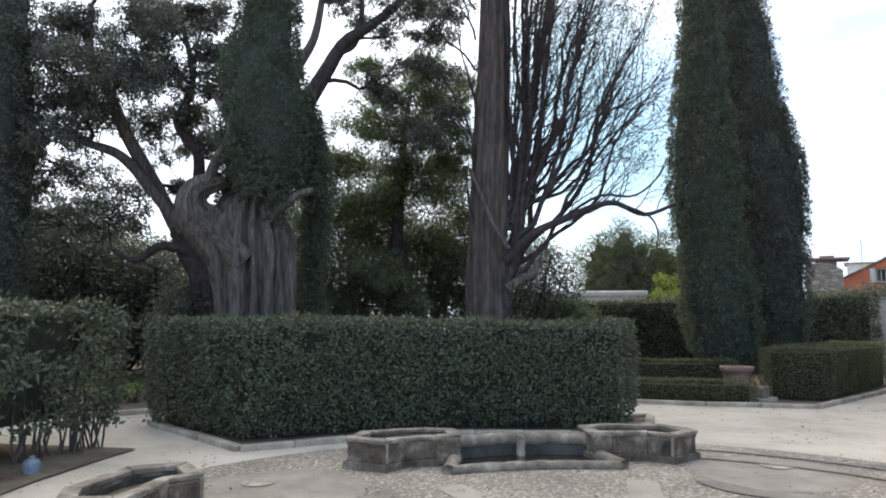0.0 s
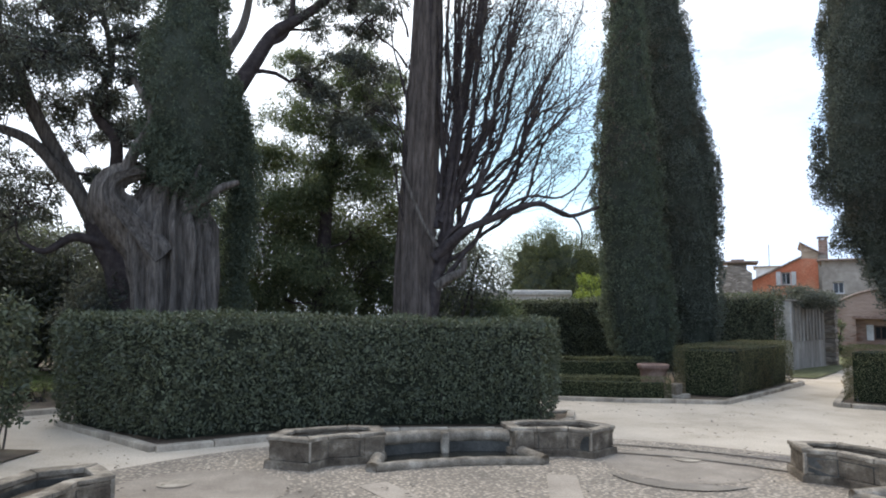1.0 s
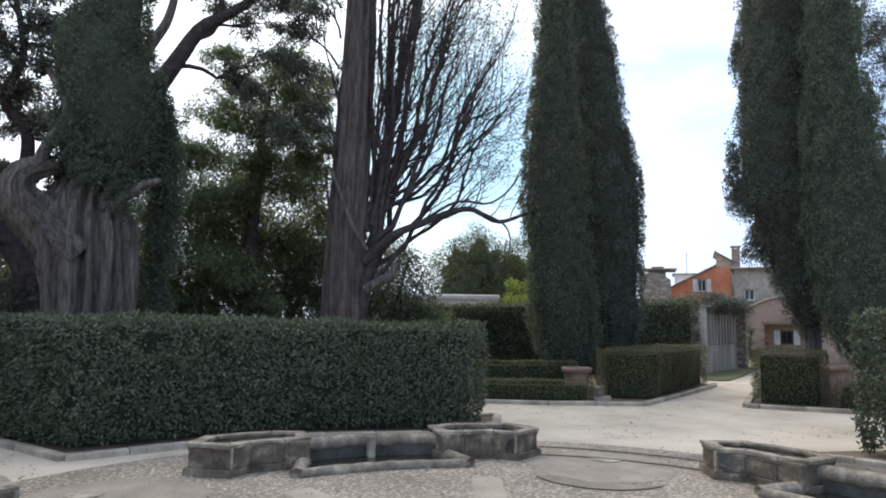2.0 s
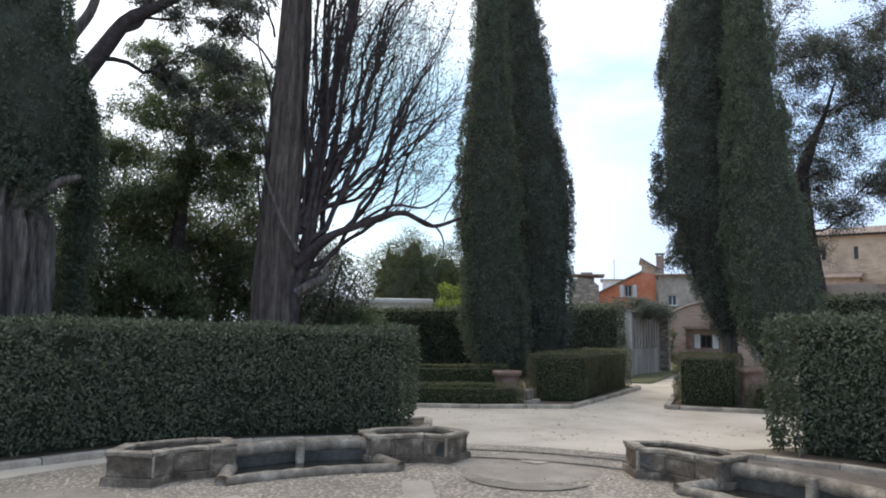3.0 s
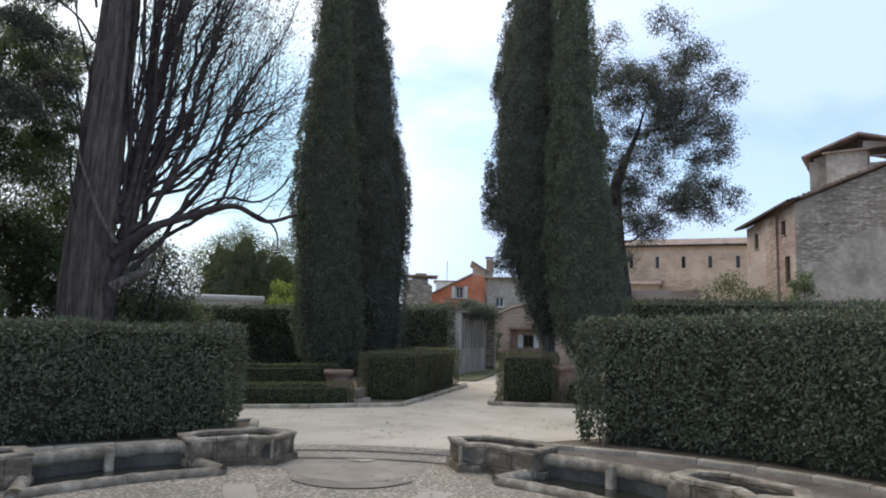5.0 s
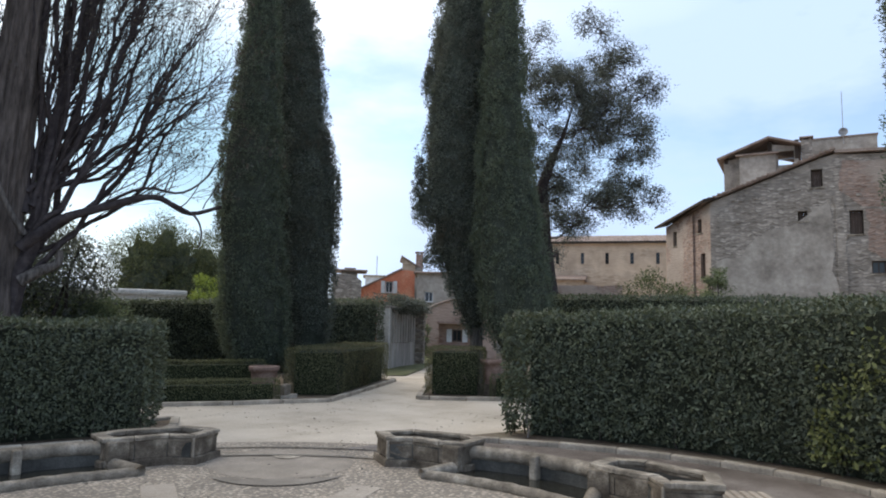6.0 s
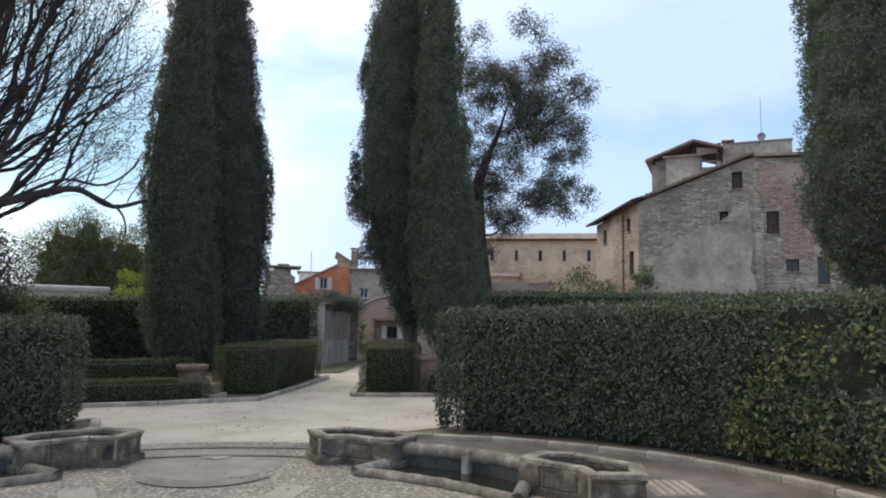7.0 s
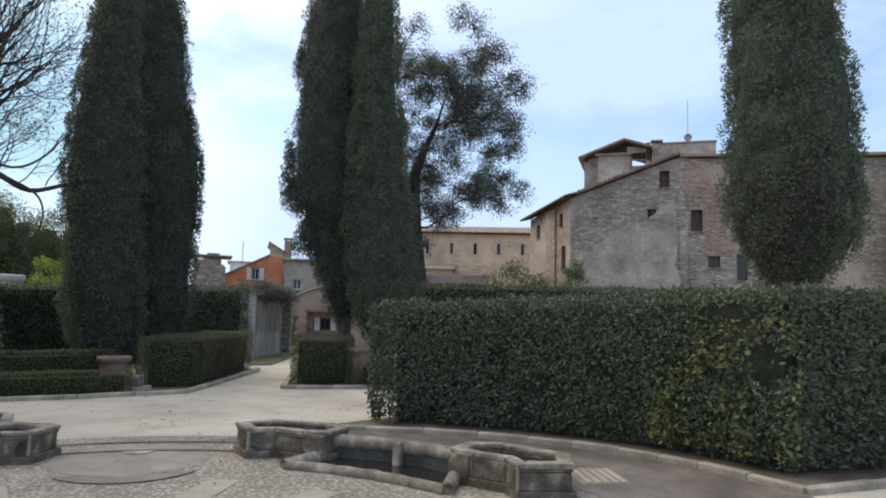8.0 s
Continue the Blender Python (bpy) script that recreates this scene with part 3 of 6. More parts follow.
def crown_tree(label, at, trunk_path, trunk_r, clumps, leaf, per, material, bark, limb_r=0.09, flute=0.15, seed=0.0, name="tree", droop=0.0, sub=14, flat=0.7, sides=16, spreadk=0.8, mains=(), slim=0.45):
    """A tree whose limbs reach out to clumps (x, y, z, radius) given round its foot, each from the nearest older limb."""
    root = thing(name, label, "tree", at)
    tp = np.array(trunk_path, float)
    s = np.linspace(0, 1, 22)
    path = np.column_stack([np.interp(s, np.linspace(0, 1, len(tp)), tp[:, j]) for j in range(3)])
    rad = np.interp(s, np.linspace(0, 1, len(trunk_r)), trunk_r)
    part("trunk", mesh_of("trunk", [tube_data(path, rad, sides * 2, flute, seed)]), bark, root)
    nodes, nrad = [p for p in path[6:]], [r for r in rad[6:]]
    for pts, r0, r1 in mains:
        for f in np.linspace(0.2, 1, 16):
            i = f * (len(pts) - 1)
            a = min(int(i), len(pts) - 2)
            nodes.append(np.array(pts[a]) + (np.array(pts[a + 1]) - np.array(pts[a])) * (i - a))
            nrad.append(r0 + (r1 - r0) * f)
    pieces, cen, crd = [], [], []
    order = sorted(clumps, key=lambda c: min(np.linalg.norm(np.array(c[:3]) - q) for q in nodes))
    for x, y, z, r in order:
        c = np.array([x, y, z])
        d = [np.linalg.norm(c - q) + 1.2 * max(0.0, q[2] - z + 0.2) for q in nodes]
        b = int(np.argmin(d))
        ln = np.linalg.norm(c - nodes[b])
        w = wiggle(nodes[b], c, 9, 0.09 * ln, 0.05 * ln)
        r0 = min(nrad[b] * 0.7, limb_r * (0.6 + 0.35 * ln))
        rs = np.linspace(r0, max(0.012, r0 * 0.35), 9)
        pieces.append(tube_data(w, rs, 7))
        for q, rq in zip(w[3:], rs[3:]):
            nodes.append(q)
            nrad.append(rq)
        for _ in range(sub):
            q = c + unit(1)[0] * r * (0.35 + 0.75 * rng.random()) * np.array([1, 1, flat])
            i = int(rng.integers(4, 9))
            pieces.append(tube_data(wiggle(w[i], q, 5, 0.08 * r), np.linspace(max(0.012, r0 * 0.3), 0.006, 5), 4))
            cen.append(q)
            crd.append(r * (0.26 + 0.24 * rng.random()) * spreadk)
    part("branchwork", mesh_of("branchwork", pieces), M_bark_dark, root)
    part("crown", leaves_mesh("crown", *clump_leaves(np.array(cen), np.array(crd), per, leaf, droop, 0.7, slim)), material, root)
    return root


def shrub(label, at, radius, height, leaf, n, material, name="shrub", category="shrub", flat=0.8, sprays=45, stemsn=7, droop=0.1, slim=0.32, heart=0.0):
    """A shrub of many sprays on a few stems; heart: how much of it is filled with dense inner growth."""
    root = thing(name, label, category, at)
    q = unit(sprays) * (0.55 + 0.5 * rng.random((sprays, 1)) ** 0.6)
    cen = np.column_stack([q[:, 0] * radius, q[:, 1] * radius, height * (0.52 + 0.46 * q[:, 2])])
    crd = radius * (0.22 + 0.16 * rng.random(sprays))
    for _ in range(stemsn):
        part("stem", mesh_of("stem", [tube_data(wiggle((rng.normal() * 0.1, rng.normal() * 0.1, -0.05), cen[rng.integers(sprays)], 8, 0.06 * radius), np.linspace(0.035 + 0.012 * height, 0.012, 8), 6)]), M_bark_dark, root)
    if heart:
        bm = bmesh.new()
        bmesh.ops.create_icosphere(bm, subdivisions=4, radius=1.0)
        for v in bm.verts:
            w = v.co * 2.4 + Vector((at[0], at[1], 0))
            k = heart * (1 + 0.35 * noise.noise(w) + 0.3 * noise.noise(w * 2.7))
            v.co = Vector((v.co.x * radius * k, v.co.y * radius * k, max(0.0, height * (0.5 + 0.5 * v.co.z * k))))
        part("dark_core", bm, M_thicket_in, root)
    part("foliage", leaves_mesh("foliage", *clump_leaves(cen, crd, max(4, n // sprays), leaf, droop, flat, slim)), material, root)
    return root


def polar(azimuth, dist, elevation=None):
    """Plan place at a bearing in degrees (from ahead to the right) and a distance; with an elevation also the height over the ground."""
    a = radians(azimuth)
    x, y = dist * math.sin(a), dist * math.cos(a)
    return (x, y, 0.0) if elevation is None else (x, y, 1.6 + dist * math.tan(radians(elevation)))


# ---- ground ----
CENTRE = (1.71, 3.94)


def sheet(name, pts, z, material, label, category, kind="structure"):
    bm = bmesh.new()
    bm.faces.new([bm.verts.new((x, y, z)) for x, y in pts])
    return tagged(part(name, bm, material), label, category, "", kind)


def disc(cx, cy, r, n=64):
    return [(cx + r * math.cos(2 * math.pi * i / n), cy + r * math.sin(2 * math.pi * i / n)) for i in range(n)]


def arc(cx, cy, r, a0, a1, n):
    return [(cx + r * math.cos(radians(a0 + (a1 - a0) * i / n)), cy + r * math.sin(radians(a0 + (a1 - a0) * i / n))) for i in range(n + 1)]


bm = bmesh.new()
bmesh.ops.create_grid(bm, x_segments=2, y_segments=2, size=1500)
tagged(part("ground", bm, M_gravel), "pale beige gravel ground strewn with small leaves", "ground", "", "structure")
sheet("pavement", disc(*CENTRE, 5.05), 0.004, M_pebble, "worn grey pebble mosaic paving set in mortar", "paving")


def ribbon(name, pts, width, z, material, label):
    """A flat band of stone let into the paving along a line."""
    p = np.array(pts, float)
    t = np.gradient(p, axis=0)
    t /= np.linalg.norm(t, axis=1)[:, None]
    nrm = np.column_stack([-t[:, 1], t[:, 0]])
    w = np.array(width if isinstance(width, (list, tuple)) else [width] * len(p))[:, None] / 2
    a, b = p + nrm * w, p - nrm * w
    bm = bmesh.new()
    va, vb = [bm.verts.new((*q, z)) for q in a], [bm.verts.new((*q, z)) for q in b]
    for i in range(len(p) - 1):
        bm.faces.new((va[i], vb[i], vb[i + 1], va[i + 1]))
    return tagged(part(name, bm, material), label, "paving band", "", "structure")


for a in (51, 135):
    c, s = math.cos(radians(a)), math.sin(radians(a))
    ox, oy = CENTRE[0] + 3.7 * c, CENTRE[1] + 3.7 * s
    sheet("paving_disc", disc(ox, oy, 0.8, 40), 0.007, M_disc, "pale worn disc of smooth paving stone", "paving")
    sheet("paving_inlay", disc(ox + 0.35 * c, oy + 0.35 * s, 0.16, 24), 0.016, M_kerb, "small pale oval inlay in the paving", "paving")
    ribbon("paving_crescent", arc(ox, oy, 0.98, a + 145, a + 226, 18), [0.02 + 0.27 * math.sin(math.pi * i / 18) for i in range(19)], 0.016, M_band_dark, "dark grey crescent of smooth paving stone")
    if a > 90:
        continue
    ribbon("paving_band", arc(*CENTRE, 4.62, a - 17, a + 17, 14), 0.07, 0.016, M_band_dark, "narrow dark band of paving stone")
    ribbon("paving_band", arc(*CENTRE, 4.1, a - 15, a + 15, 14), 0.07, 0.020, M_band_dark, "narrow dark band of paving stone")
for a in (30, 72, 112, 154, 8, 176):
    c, s = math.cos(radians(a)), math.sin(radians(a))
    ribbon("paving_band", [(CENTRE[0] + c * r, CENTRE[1] + s * r) for r in (1.3, 1.8, 2.3, 2.8)], 0.3, 0.010, M_band, "pale radial band of worn paving stone")


damp = arc(*CENTRE, 4.55, -42, 46, 30)
sheet("damp_ground", damp + [(6.55, 6.9), (7.05, 6.25), (7.45, 5.55), (7.75, 4.85), (7.95, 4.2), (8.03, 3.6), (8.05, 3.0), (8.0, 2.5), (7.88, 2.0), (7.66, 1.45), (7.42, 0.9), (6.6, 0.2)], 0.008, M_damp, "damp brown gravel strip along the curved kerb", "gravel")


# ---- planting beds and kerbs ----
def kerb_line(name, pts, label, width=0.13, height=0.075, closed=False, length=0.95):
    """A kerb of dressed stones laid end to end along a line."""
    p = [np.array(q, float) for q in pts]
    root = thing(name, label, "kerb", (float(p[0][0]), float(p[0][1]), 0), 0, "", "structure")
    o = p[0]
    for a, b in zip(p[:-1], p[1:]):
        ln = float(np.linalg.norm(b - a))
        k = max(1, round(ln / length))
        ang = math.degrees(math.atan2(b[1] - a[1], b[0] - a[0]))
        for i in range(k):
            q = a + (b - a) * i / k - o
            hh = height + rng.normal() * 0.006
            st = part("kerb_stone", boxed(0.004, -width / 2, -0.06, ln / k - 0.004, width / 2, hh, 0.018), M_kerb, root)
            st.matrix_basis = pose(float(q[0]), float(q[1]), 0, 0, rng.normal() * 0.3, ang + rng.normal() * 0.4)
    return root


# bed behind the first fountain: a corner, a long hollow curve and the far end
front_l = [(-1.66, 8.42)] + [(-1.05, 8.66), (-0.43, 8.92), (0.11, 9.10), (0.69, 9.21), (1.29, 9.24), (1.95, 9.20), (2.6, 9.12), (3.2, 8.98)]
kerb_line("kerb", [(-3.4, 10.6), (-2.95, 10.02), (-2.3, 9.22)] + front_l, "low pale stone kerb edging the hedge bed")
kerb_line("kerb", [(3.2, 8.98), (4.0, 9.9), (4.3, 10.6), (-3.4, 10.6)], "low pale stone kerb behind the hedge")
sheet("soil_bed", front_l + [(4.0, 9.9), (4.3, 10.6), (-3.4, 10.6), (-2.95, 10.02), (-2.3, 9.22)], 0.03, M_soil, "dark leaf-strewn soil under the hedge", "soil")
front_r = [(6.55, 6.9), (7.05, 6.25), (7.45, 5.55), (7.75, 4.85), (7.95, 4.2), (8.03, 3.6), (8.05, 3.0), (8.0, 2.5), (7.88, 2.0), (7.66, 1.45), (7.42, 0.9)]
kerb_line("kerb", front_r[::-1], "low pale stone kerb edging the curved hedge bed")
kerb_line("kerb", [(10.5, -1.0), (7.42, 0.9)], "low pale stone kerb at the bed's corner")
sheet("soil_bed", front_r[::-1] + [(9.5, 6.5), (11.5, 2.5), (10.5, -1.0)], 0.03, M_soil, "damp brown soil under the hedge", "soil")
sheet("soil_bed", [(-3.05, 8.1), (-2.9, 8.6), (-6, 9.4), (-7, 4), (-3.7, 4), (-3.3, 7.0)], 0.02, M_soil, "bare brown soil under the ragged hedge", "soil")
# far beds beyond the cross path
kerb_line("kerb", [(-6.5, 12.2), (-4.42, 11.4), (-3.6, 11.9), (4.0, 12.75)], "pale stone kerb along the far lawn bed")
kerb_line("kerb", [(4.0, 12.75), (4.79, 12.48), (5.92, 12.0), (7.75, 11.5), (7.9, 11.62), (10.47, 13.5), (11.85, 14.55), (12.1, 14.9)], "pale stone kerb along the box parterre")
sheet("soil_bed", [(4.0, 12.75), (4.79, 12.48), (5.92, 12.0), (7.75, 11.5), (7.9, 11.62), (10.47, 13.5), (12.1, 14.9), (13, 19), (-30, 60), (-40, 20), (-6.5, 12.2), (-4.42, 11.4), (-3.6, 11.9)], 0.02, M_soil, "shaded earth and leaf litter under the trees", "soil")
sheet("lawn", [(-9, 14.6), (-3.2, 14.6), (-3.2, 19.5), (-12, 19.5)], 0.035, M_grass, "bright short lawn behind the trees", "lawn")
kerb_line("kerb", [(14.5, 6.4), (12.4, 8.4), (10.95, 9.75), (9.75, 10.72)], "pale stone kerb of the parterre bed")
kerb_line("kerb", [(9.75, 10.72), (9.6, 10.9), (12.6, 13.9), (13.6, 15.2)], "pale stone kerb along the path")
sheet("soil_bed", [(14.5, 6.4), (40, 4), (36, 36), (13.6, 15.2), (12.6, 13.9), (9.6, 10.9), (9.75, 10.72), (10.95, 9.75), (12.4, 8.4)], 0.02, M_soil, "shaded earth under cypresses and hedges", "soil")


# ---- fountains ----
def fountain(label, at, turn):
    """A low stone basin: a sunk pool with a rounded rim between two hollow planters. Local y points away from the middle of the garden."""
    root = thing("fountain_basin", label, "fountain", (*at, 0), turn)
    for sgn, nm in ((-1, "planter"), (1, "planter")):
        outer = [(0.74, 0.80), (1.02, 0.70), (1.36, 0.66), (1.56, 0.46), (1.98, 0.72), (1.78, 1.18), (1.10, 1.34), (0.76, 1.22)]
        if sgn < 0:
            outer = [(-x, y) for x, y in outer][::-1]
        inner = inset(outer, 0.115)
        k = len(outer)
        c = np.mean(outer, axis=0)

        def ring_wall(z0, z1, grow0, grow1, inn, bev):
            bm = bmesh.new()
            o0 = [tuple(c + (np.array(p) - c) * grow0) for p in outer]
            o1 = [tuple(c + (np.array(p) - c) * grow1) for p in outer]
            vs = [[bm.verts.new((*p, z)) for p in q] for q, z in ((o0, z0), (o1, z1), (inn, z1), (inn, z0))]
            for r in range(4):
                for i in range(k):
                    j = (i + 1) % k
                    bm.faces.new((vs[r][i], vs[r][j], vs[(r + 1) % 4][j], vs[(r + 1) % 4][i]))
            bmesh.ops.recalc_face_normals(bm, faces=bm.faces[:])
            es = [e for e in bm.edges if abs(e.verts[0].co.z - e.verts[1].co.z) > 0.01 or min(e.verts[0].co.z, e.verts[1].co.z) > z1 - 0.001]
            bmesh.ops.bevel(bm, geom=es, offset=bev, segments=2, affect="EDGES", profile=0.6)
            bmesh.ops.subdivide_edges(bm, edges=[e for e in bm.edges if e.calc_length() > 0.12], cuts=3)
            for v in bm.verts:
                w = Vector((v.co.x + at[0], v.co.y + at[1], v.co.z))
                v.co += 0.008 * noise.noise_vector(w * 5) + 0.006 * noise.noise_vector(w * 19)
            return bm

        def stones(name, z0, z1, grow, depth, label=""):
            """One dressed stone for each side of the planter, with open joints."""
            o_ = [c + (np.array(p) - c) * grow for p in outer]
            i_ = [np.array(p) for p in inset(outer, depth)]
            for q in range(k):
                j = (q + 1) % k
                e = (o_[j] - o_[q]) / np.linalg.norm(o_[j] - o_[q]) * 0.004
                bm = prism([tuple(o_[q] + e), tuple(o_[j] - e), tuple(i_[j] - e), tuple(i_[q] + e)], z0, z1 + 0.004 * rng.normal(), 0.009)
                bmesh.ops.recalc_face_normals(bm, faces=bm.faces[:])
                bmesh.ops.subdivide_edges(bm, edges=[d for d in bm.edges if d.calc_length() > 0.1], cuts=3)
                for v in bm.verts:
                    w = Vector((v.co.x + at[0], v.co.y + at[1], v.co.z))
                    v.co += 0.007 * noise.noise_vector(w * 6) + 0.005 * noise.noise_vector(w * 21)
                part(name, bm, M_cap if label else M_peperino, body, label)

        body = part(nm, ring_wall(0.06, 0.26, 0.95, 0.945, inner, 0.004), M_wetstone, root)
        stones("block", 0.088, 0.25, 0.985, 0.1)
        part("plinth", ring_wall(-0.03, 0.085, 1.06, 1.05, inner, 0.015), M_peperino, body)
        part("moulding", ring_wall(0.25, 0.28, 0.99, 1.0, inner, 0.006), M_peperino, body)
        stones("coping_stone", 0.282, 0.322, 1.03, 0.122, "lichen-pale worn coping stone")
        for jx, jy, jw in ((1.558, 0.455, 0.011),):
            part("lime_streak", boxed(sgn * jx - jw, jy - 0.006, 0.09, sgn * jx + jw, jy + 0.03, 0.29, 0.004), M_kerb, body, "white streak of lime")
        part("soil", prism([tuple(c + (np.array(p) - c) * 1.04) for p in inner], 0.0, 0.2, 0, 0.01), M_soil, body)
        part("corner_pilaster", boxed(sgn * 0.86 - 0.11, 0.70, 0.0, sgn * 0.86 + 0.11, 0.84, 0.29, 0.02), M_peperino, body)
    # rounded rim of the pool: two short arms and a bowed front
    def roll(path, r, nm, mat=M_cap):
        v, f = tube_data(path, [r] * len(path), 12)
        v = [np.array((q[0] + 0.012 * noise.noise((q[0] * 5, q[1] * 5, at[0])), q[1] + 0.012 * noise.noise((q[0] * 6, q[1] * 4, 3)), max(-0.02, q[2]) + 0.01 * noise.noise((q[0] * 7, q[1] * 7, 9)))) for q in v]
        part(nm, mesh_of(nm, [(v, f)]), mat, root)
    s = np.linspace(-0.92, 0.92, 23)
    roll([(x, 0.33 + 0.12 * (1 - (x / 0.92) ** 2), 0.03) for x in s], 0.06, "front_rim")
    for sg in (-1, 1):
        roll([(sg * (0.94 - 0.14 * q), 0.31 + 0.48 * q, 0.035 + 0.03 * q) for q in np.linspace(0, 1, 7)], 0.07, "side_rim")
    roll([(x, 0.98 + 0.14 * (1 - (x / 0.8) ** 2), 0.2) for x in np.linspace(-0.8, 0.8, 15)], 0.075, "back_rim")
    back = [(x, 0.94 + 0.14 * (1 - (x / 0.8) ** 2)) for x in np.linspace(-0.8, 0.8, 9)]
    part("back_wall", prism(back + [(0.8, 1.14), (0.4, 1.24), (-0.4, 1.24), (-0.8, 1.14)], -0.02, 0.2, 0, 0.01), M_wetstone, root, "damp mossy pool wall")
    part("water", prism([(-0.86, 0.38), (0, 0.46), (0.86, 0.38), (0.8, 0.97), (0.3, 1.1), (-0.3, 1.1), (-0.8, 0.97)], -0.02, 0.025), M_water, root, "still dark shallow water")
    sp = boxed(-0.045, 0.98, -0.02, 0.045, 1.1, 0.26, 0.025)
    part("spout_stone", sp, M_cap, root, "small pale upright spout stone")
    return root


fountain("low weathered grey stone fountain basin with two planters", (1.66, 6.75), 2.5)
fountain("low weathered grey stone fountain basin with white-streaked planter", (4.64, 4.33), -80.8)
fountain("low weathered grey stone basin beside the ragged hedge", (-1.06, 4.26), 87)
g = thing("drain_grate", "worn pale stone drain grate set in the paving", "drain", (6.72, 2.72, 0), 42)
for i in range(5):
    part("bar", boxed(-0.3, -0.22 + 0.09 * i, 0.0, 0.3, -0.165 + 0.09 * i, 0.02, 0.005), M_band, g)
part("grate_frame", boxed(-0.33, -0.26, -0.01, 0.33, 0.26, 0.009), M_band_dark, g)

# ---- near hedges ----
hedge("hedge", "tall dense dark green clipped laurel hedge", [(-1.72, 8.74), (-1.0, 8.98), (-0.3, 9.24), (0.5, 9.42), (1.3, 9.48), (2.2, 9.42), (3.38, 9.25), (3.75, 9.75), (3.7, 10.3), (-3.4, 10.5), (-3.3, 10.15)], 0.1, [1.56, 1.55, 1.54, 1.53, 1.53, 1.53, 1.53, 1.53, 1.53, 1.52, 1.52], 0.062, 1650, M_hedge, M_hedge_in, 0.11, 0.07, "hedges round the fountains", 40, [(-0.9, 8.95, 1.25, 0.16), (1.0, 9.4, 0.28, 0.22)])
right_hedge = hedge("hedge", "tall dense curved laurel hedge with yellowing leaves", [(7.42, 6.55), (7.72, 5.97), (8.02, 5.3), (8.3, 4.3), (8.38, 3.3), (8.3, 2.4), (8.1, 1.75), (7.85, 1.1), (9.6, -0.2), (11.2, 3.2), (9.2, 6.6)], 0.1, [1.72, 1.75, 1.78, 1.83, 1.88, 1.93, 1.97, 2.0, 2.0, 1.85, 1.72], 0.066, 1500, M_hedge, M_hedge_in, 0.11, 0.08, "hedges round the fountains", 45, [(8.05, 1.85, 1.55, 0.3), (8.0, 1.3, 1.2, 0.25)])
m = 2600
q = rng.random(m) ** 0.8
yz = 0.2 + 1.45 * rng.random(m) ** 1.2
face = np.column_stack([np.interp(0.95 + 1.75 * q, [0.95, 1.75, 2.4, 3.3], [7.82, 8.1, 8.3, 8.38]) - 0.03, 0.95 + 1.75 * q, yz])
face[:, 0] += rng.normal(size=m) * 0.06 - 0.05
keep = n3(face, 1.7, 5) + 0.25 * rng.normal(size=m) > -0.05 + 0.25 * q
face = face[keep] - np.array(right_hedge.location)
L = 0.07 * (0.7 + 0.6 * rng.random(len(face)))
part("young_leaves", leaves_mesh("young_leaves", face, unit(len(face)) + np.array([-0.5, 0, 0.2]), np.array([-1.0, 0, 0.3]) + unit(len(face)) * 0.6, L, L * 0.5), M_hedge_y, right_hedge, "yellow-green young leaves")
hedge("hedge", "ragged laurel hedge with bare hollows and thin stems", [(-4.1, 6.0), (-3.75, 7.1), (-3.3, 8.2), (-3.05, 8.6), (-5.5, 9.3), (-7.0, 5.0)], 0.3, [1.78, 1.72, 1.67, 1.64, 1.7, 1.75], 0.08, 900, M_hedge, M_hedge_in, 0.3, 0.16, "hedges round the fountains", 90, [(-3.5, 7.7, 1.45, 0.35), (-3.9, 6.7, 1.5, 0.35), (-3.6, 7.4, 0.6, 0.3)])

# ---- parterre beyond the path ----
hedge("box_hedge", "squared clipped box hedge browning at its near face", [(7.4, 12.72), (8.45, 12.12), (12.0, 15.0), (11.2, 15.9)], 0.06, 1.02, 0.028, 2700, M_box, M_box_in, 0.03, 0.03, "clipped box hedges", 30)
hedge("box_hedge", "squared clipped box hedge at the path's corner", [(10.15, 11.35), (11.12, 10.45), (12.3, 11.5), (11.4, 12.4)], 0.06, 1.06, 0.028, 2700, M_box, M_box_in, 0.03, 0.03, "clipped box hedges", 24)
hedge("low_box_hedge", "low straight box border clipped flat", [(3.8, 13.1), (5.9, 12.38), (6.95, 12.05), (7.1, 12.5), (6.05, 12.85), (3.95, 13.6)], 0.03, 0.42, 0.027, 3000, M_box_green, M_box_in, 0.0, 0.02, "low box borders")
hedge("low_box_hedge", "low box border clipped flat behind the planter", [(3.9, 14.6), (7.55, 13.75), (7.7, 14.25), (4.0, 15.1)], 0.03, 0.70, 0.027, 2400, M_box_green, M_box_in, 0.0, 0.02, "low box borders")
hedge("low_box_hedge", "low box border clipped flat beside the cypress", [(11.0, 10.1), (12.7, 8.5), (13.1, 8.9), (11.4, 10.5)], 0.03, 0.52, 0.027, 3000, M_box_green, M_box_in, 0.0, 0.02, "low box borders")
hedge("tall_hedge", "tall dark clipped hedge closing the garden", [(4.4, 19.2), (14.08, 17.95), (13.9, 18.95), (4.6, 20.4)], 0.05, [2.0, 2.3, 2.3, 2.0], 0.075, 950, M_hedge, M_hedge_in, 0.0, 0.08, "boundary hedges")
hedge("tall_hedge", "long dark clipped hedge before the old houses", [(16.5, 13.2), (23.5, 0.5), (24.5, 1.0), (17.5, 13.8)], 0.05, 2.55, 0.085, 560, M_hedge, M_hedge_in, 0.0, 0.1, "boundary hedges")


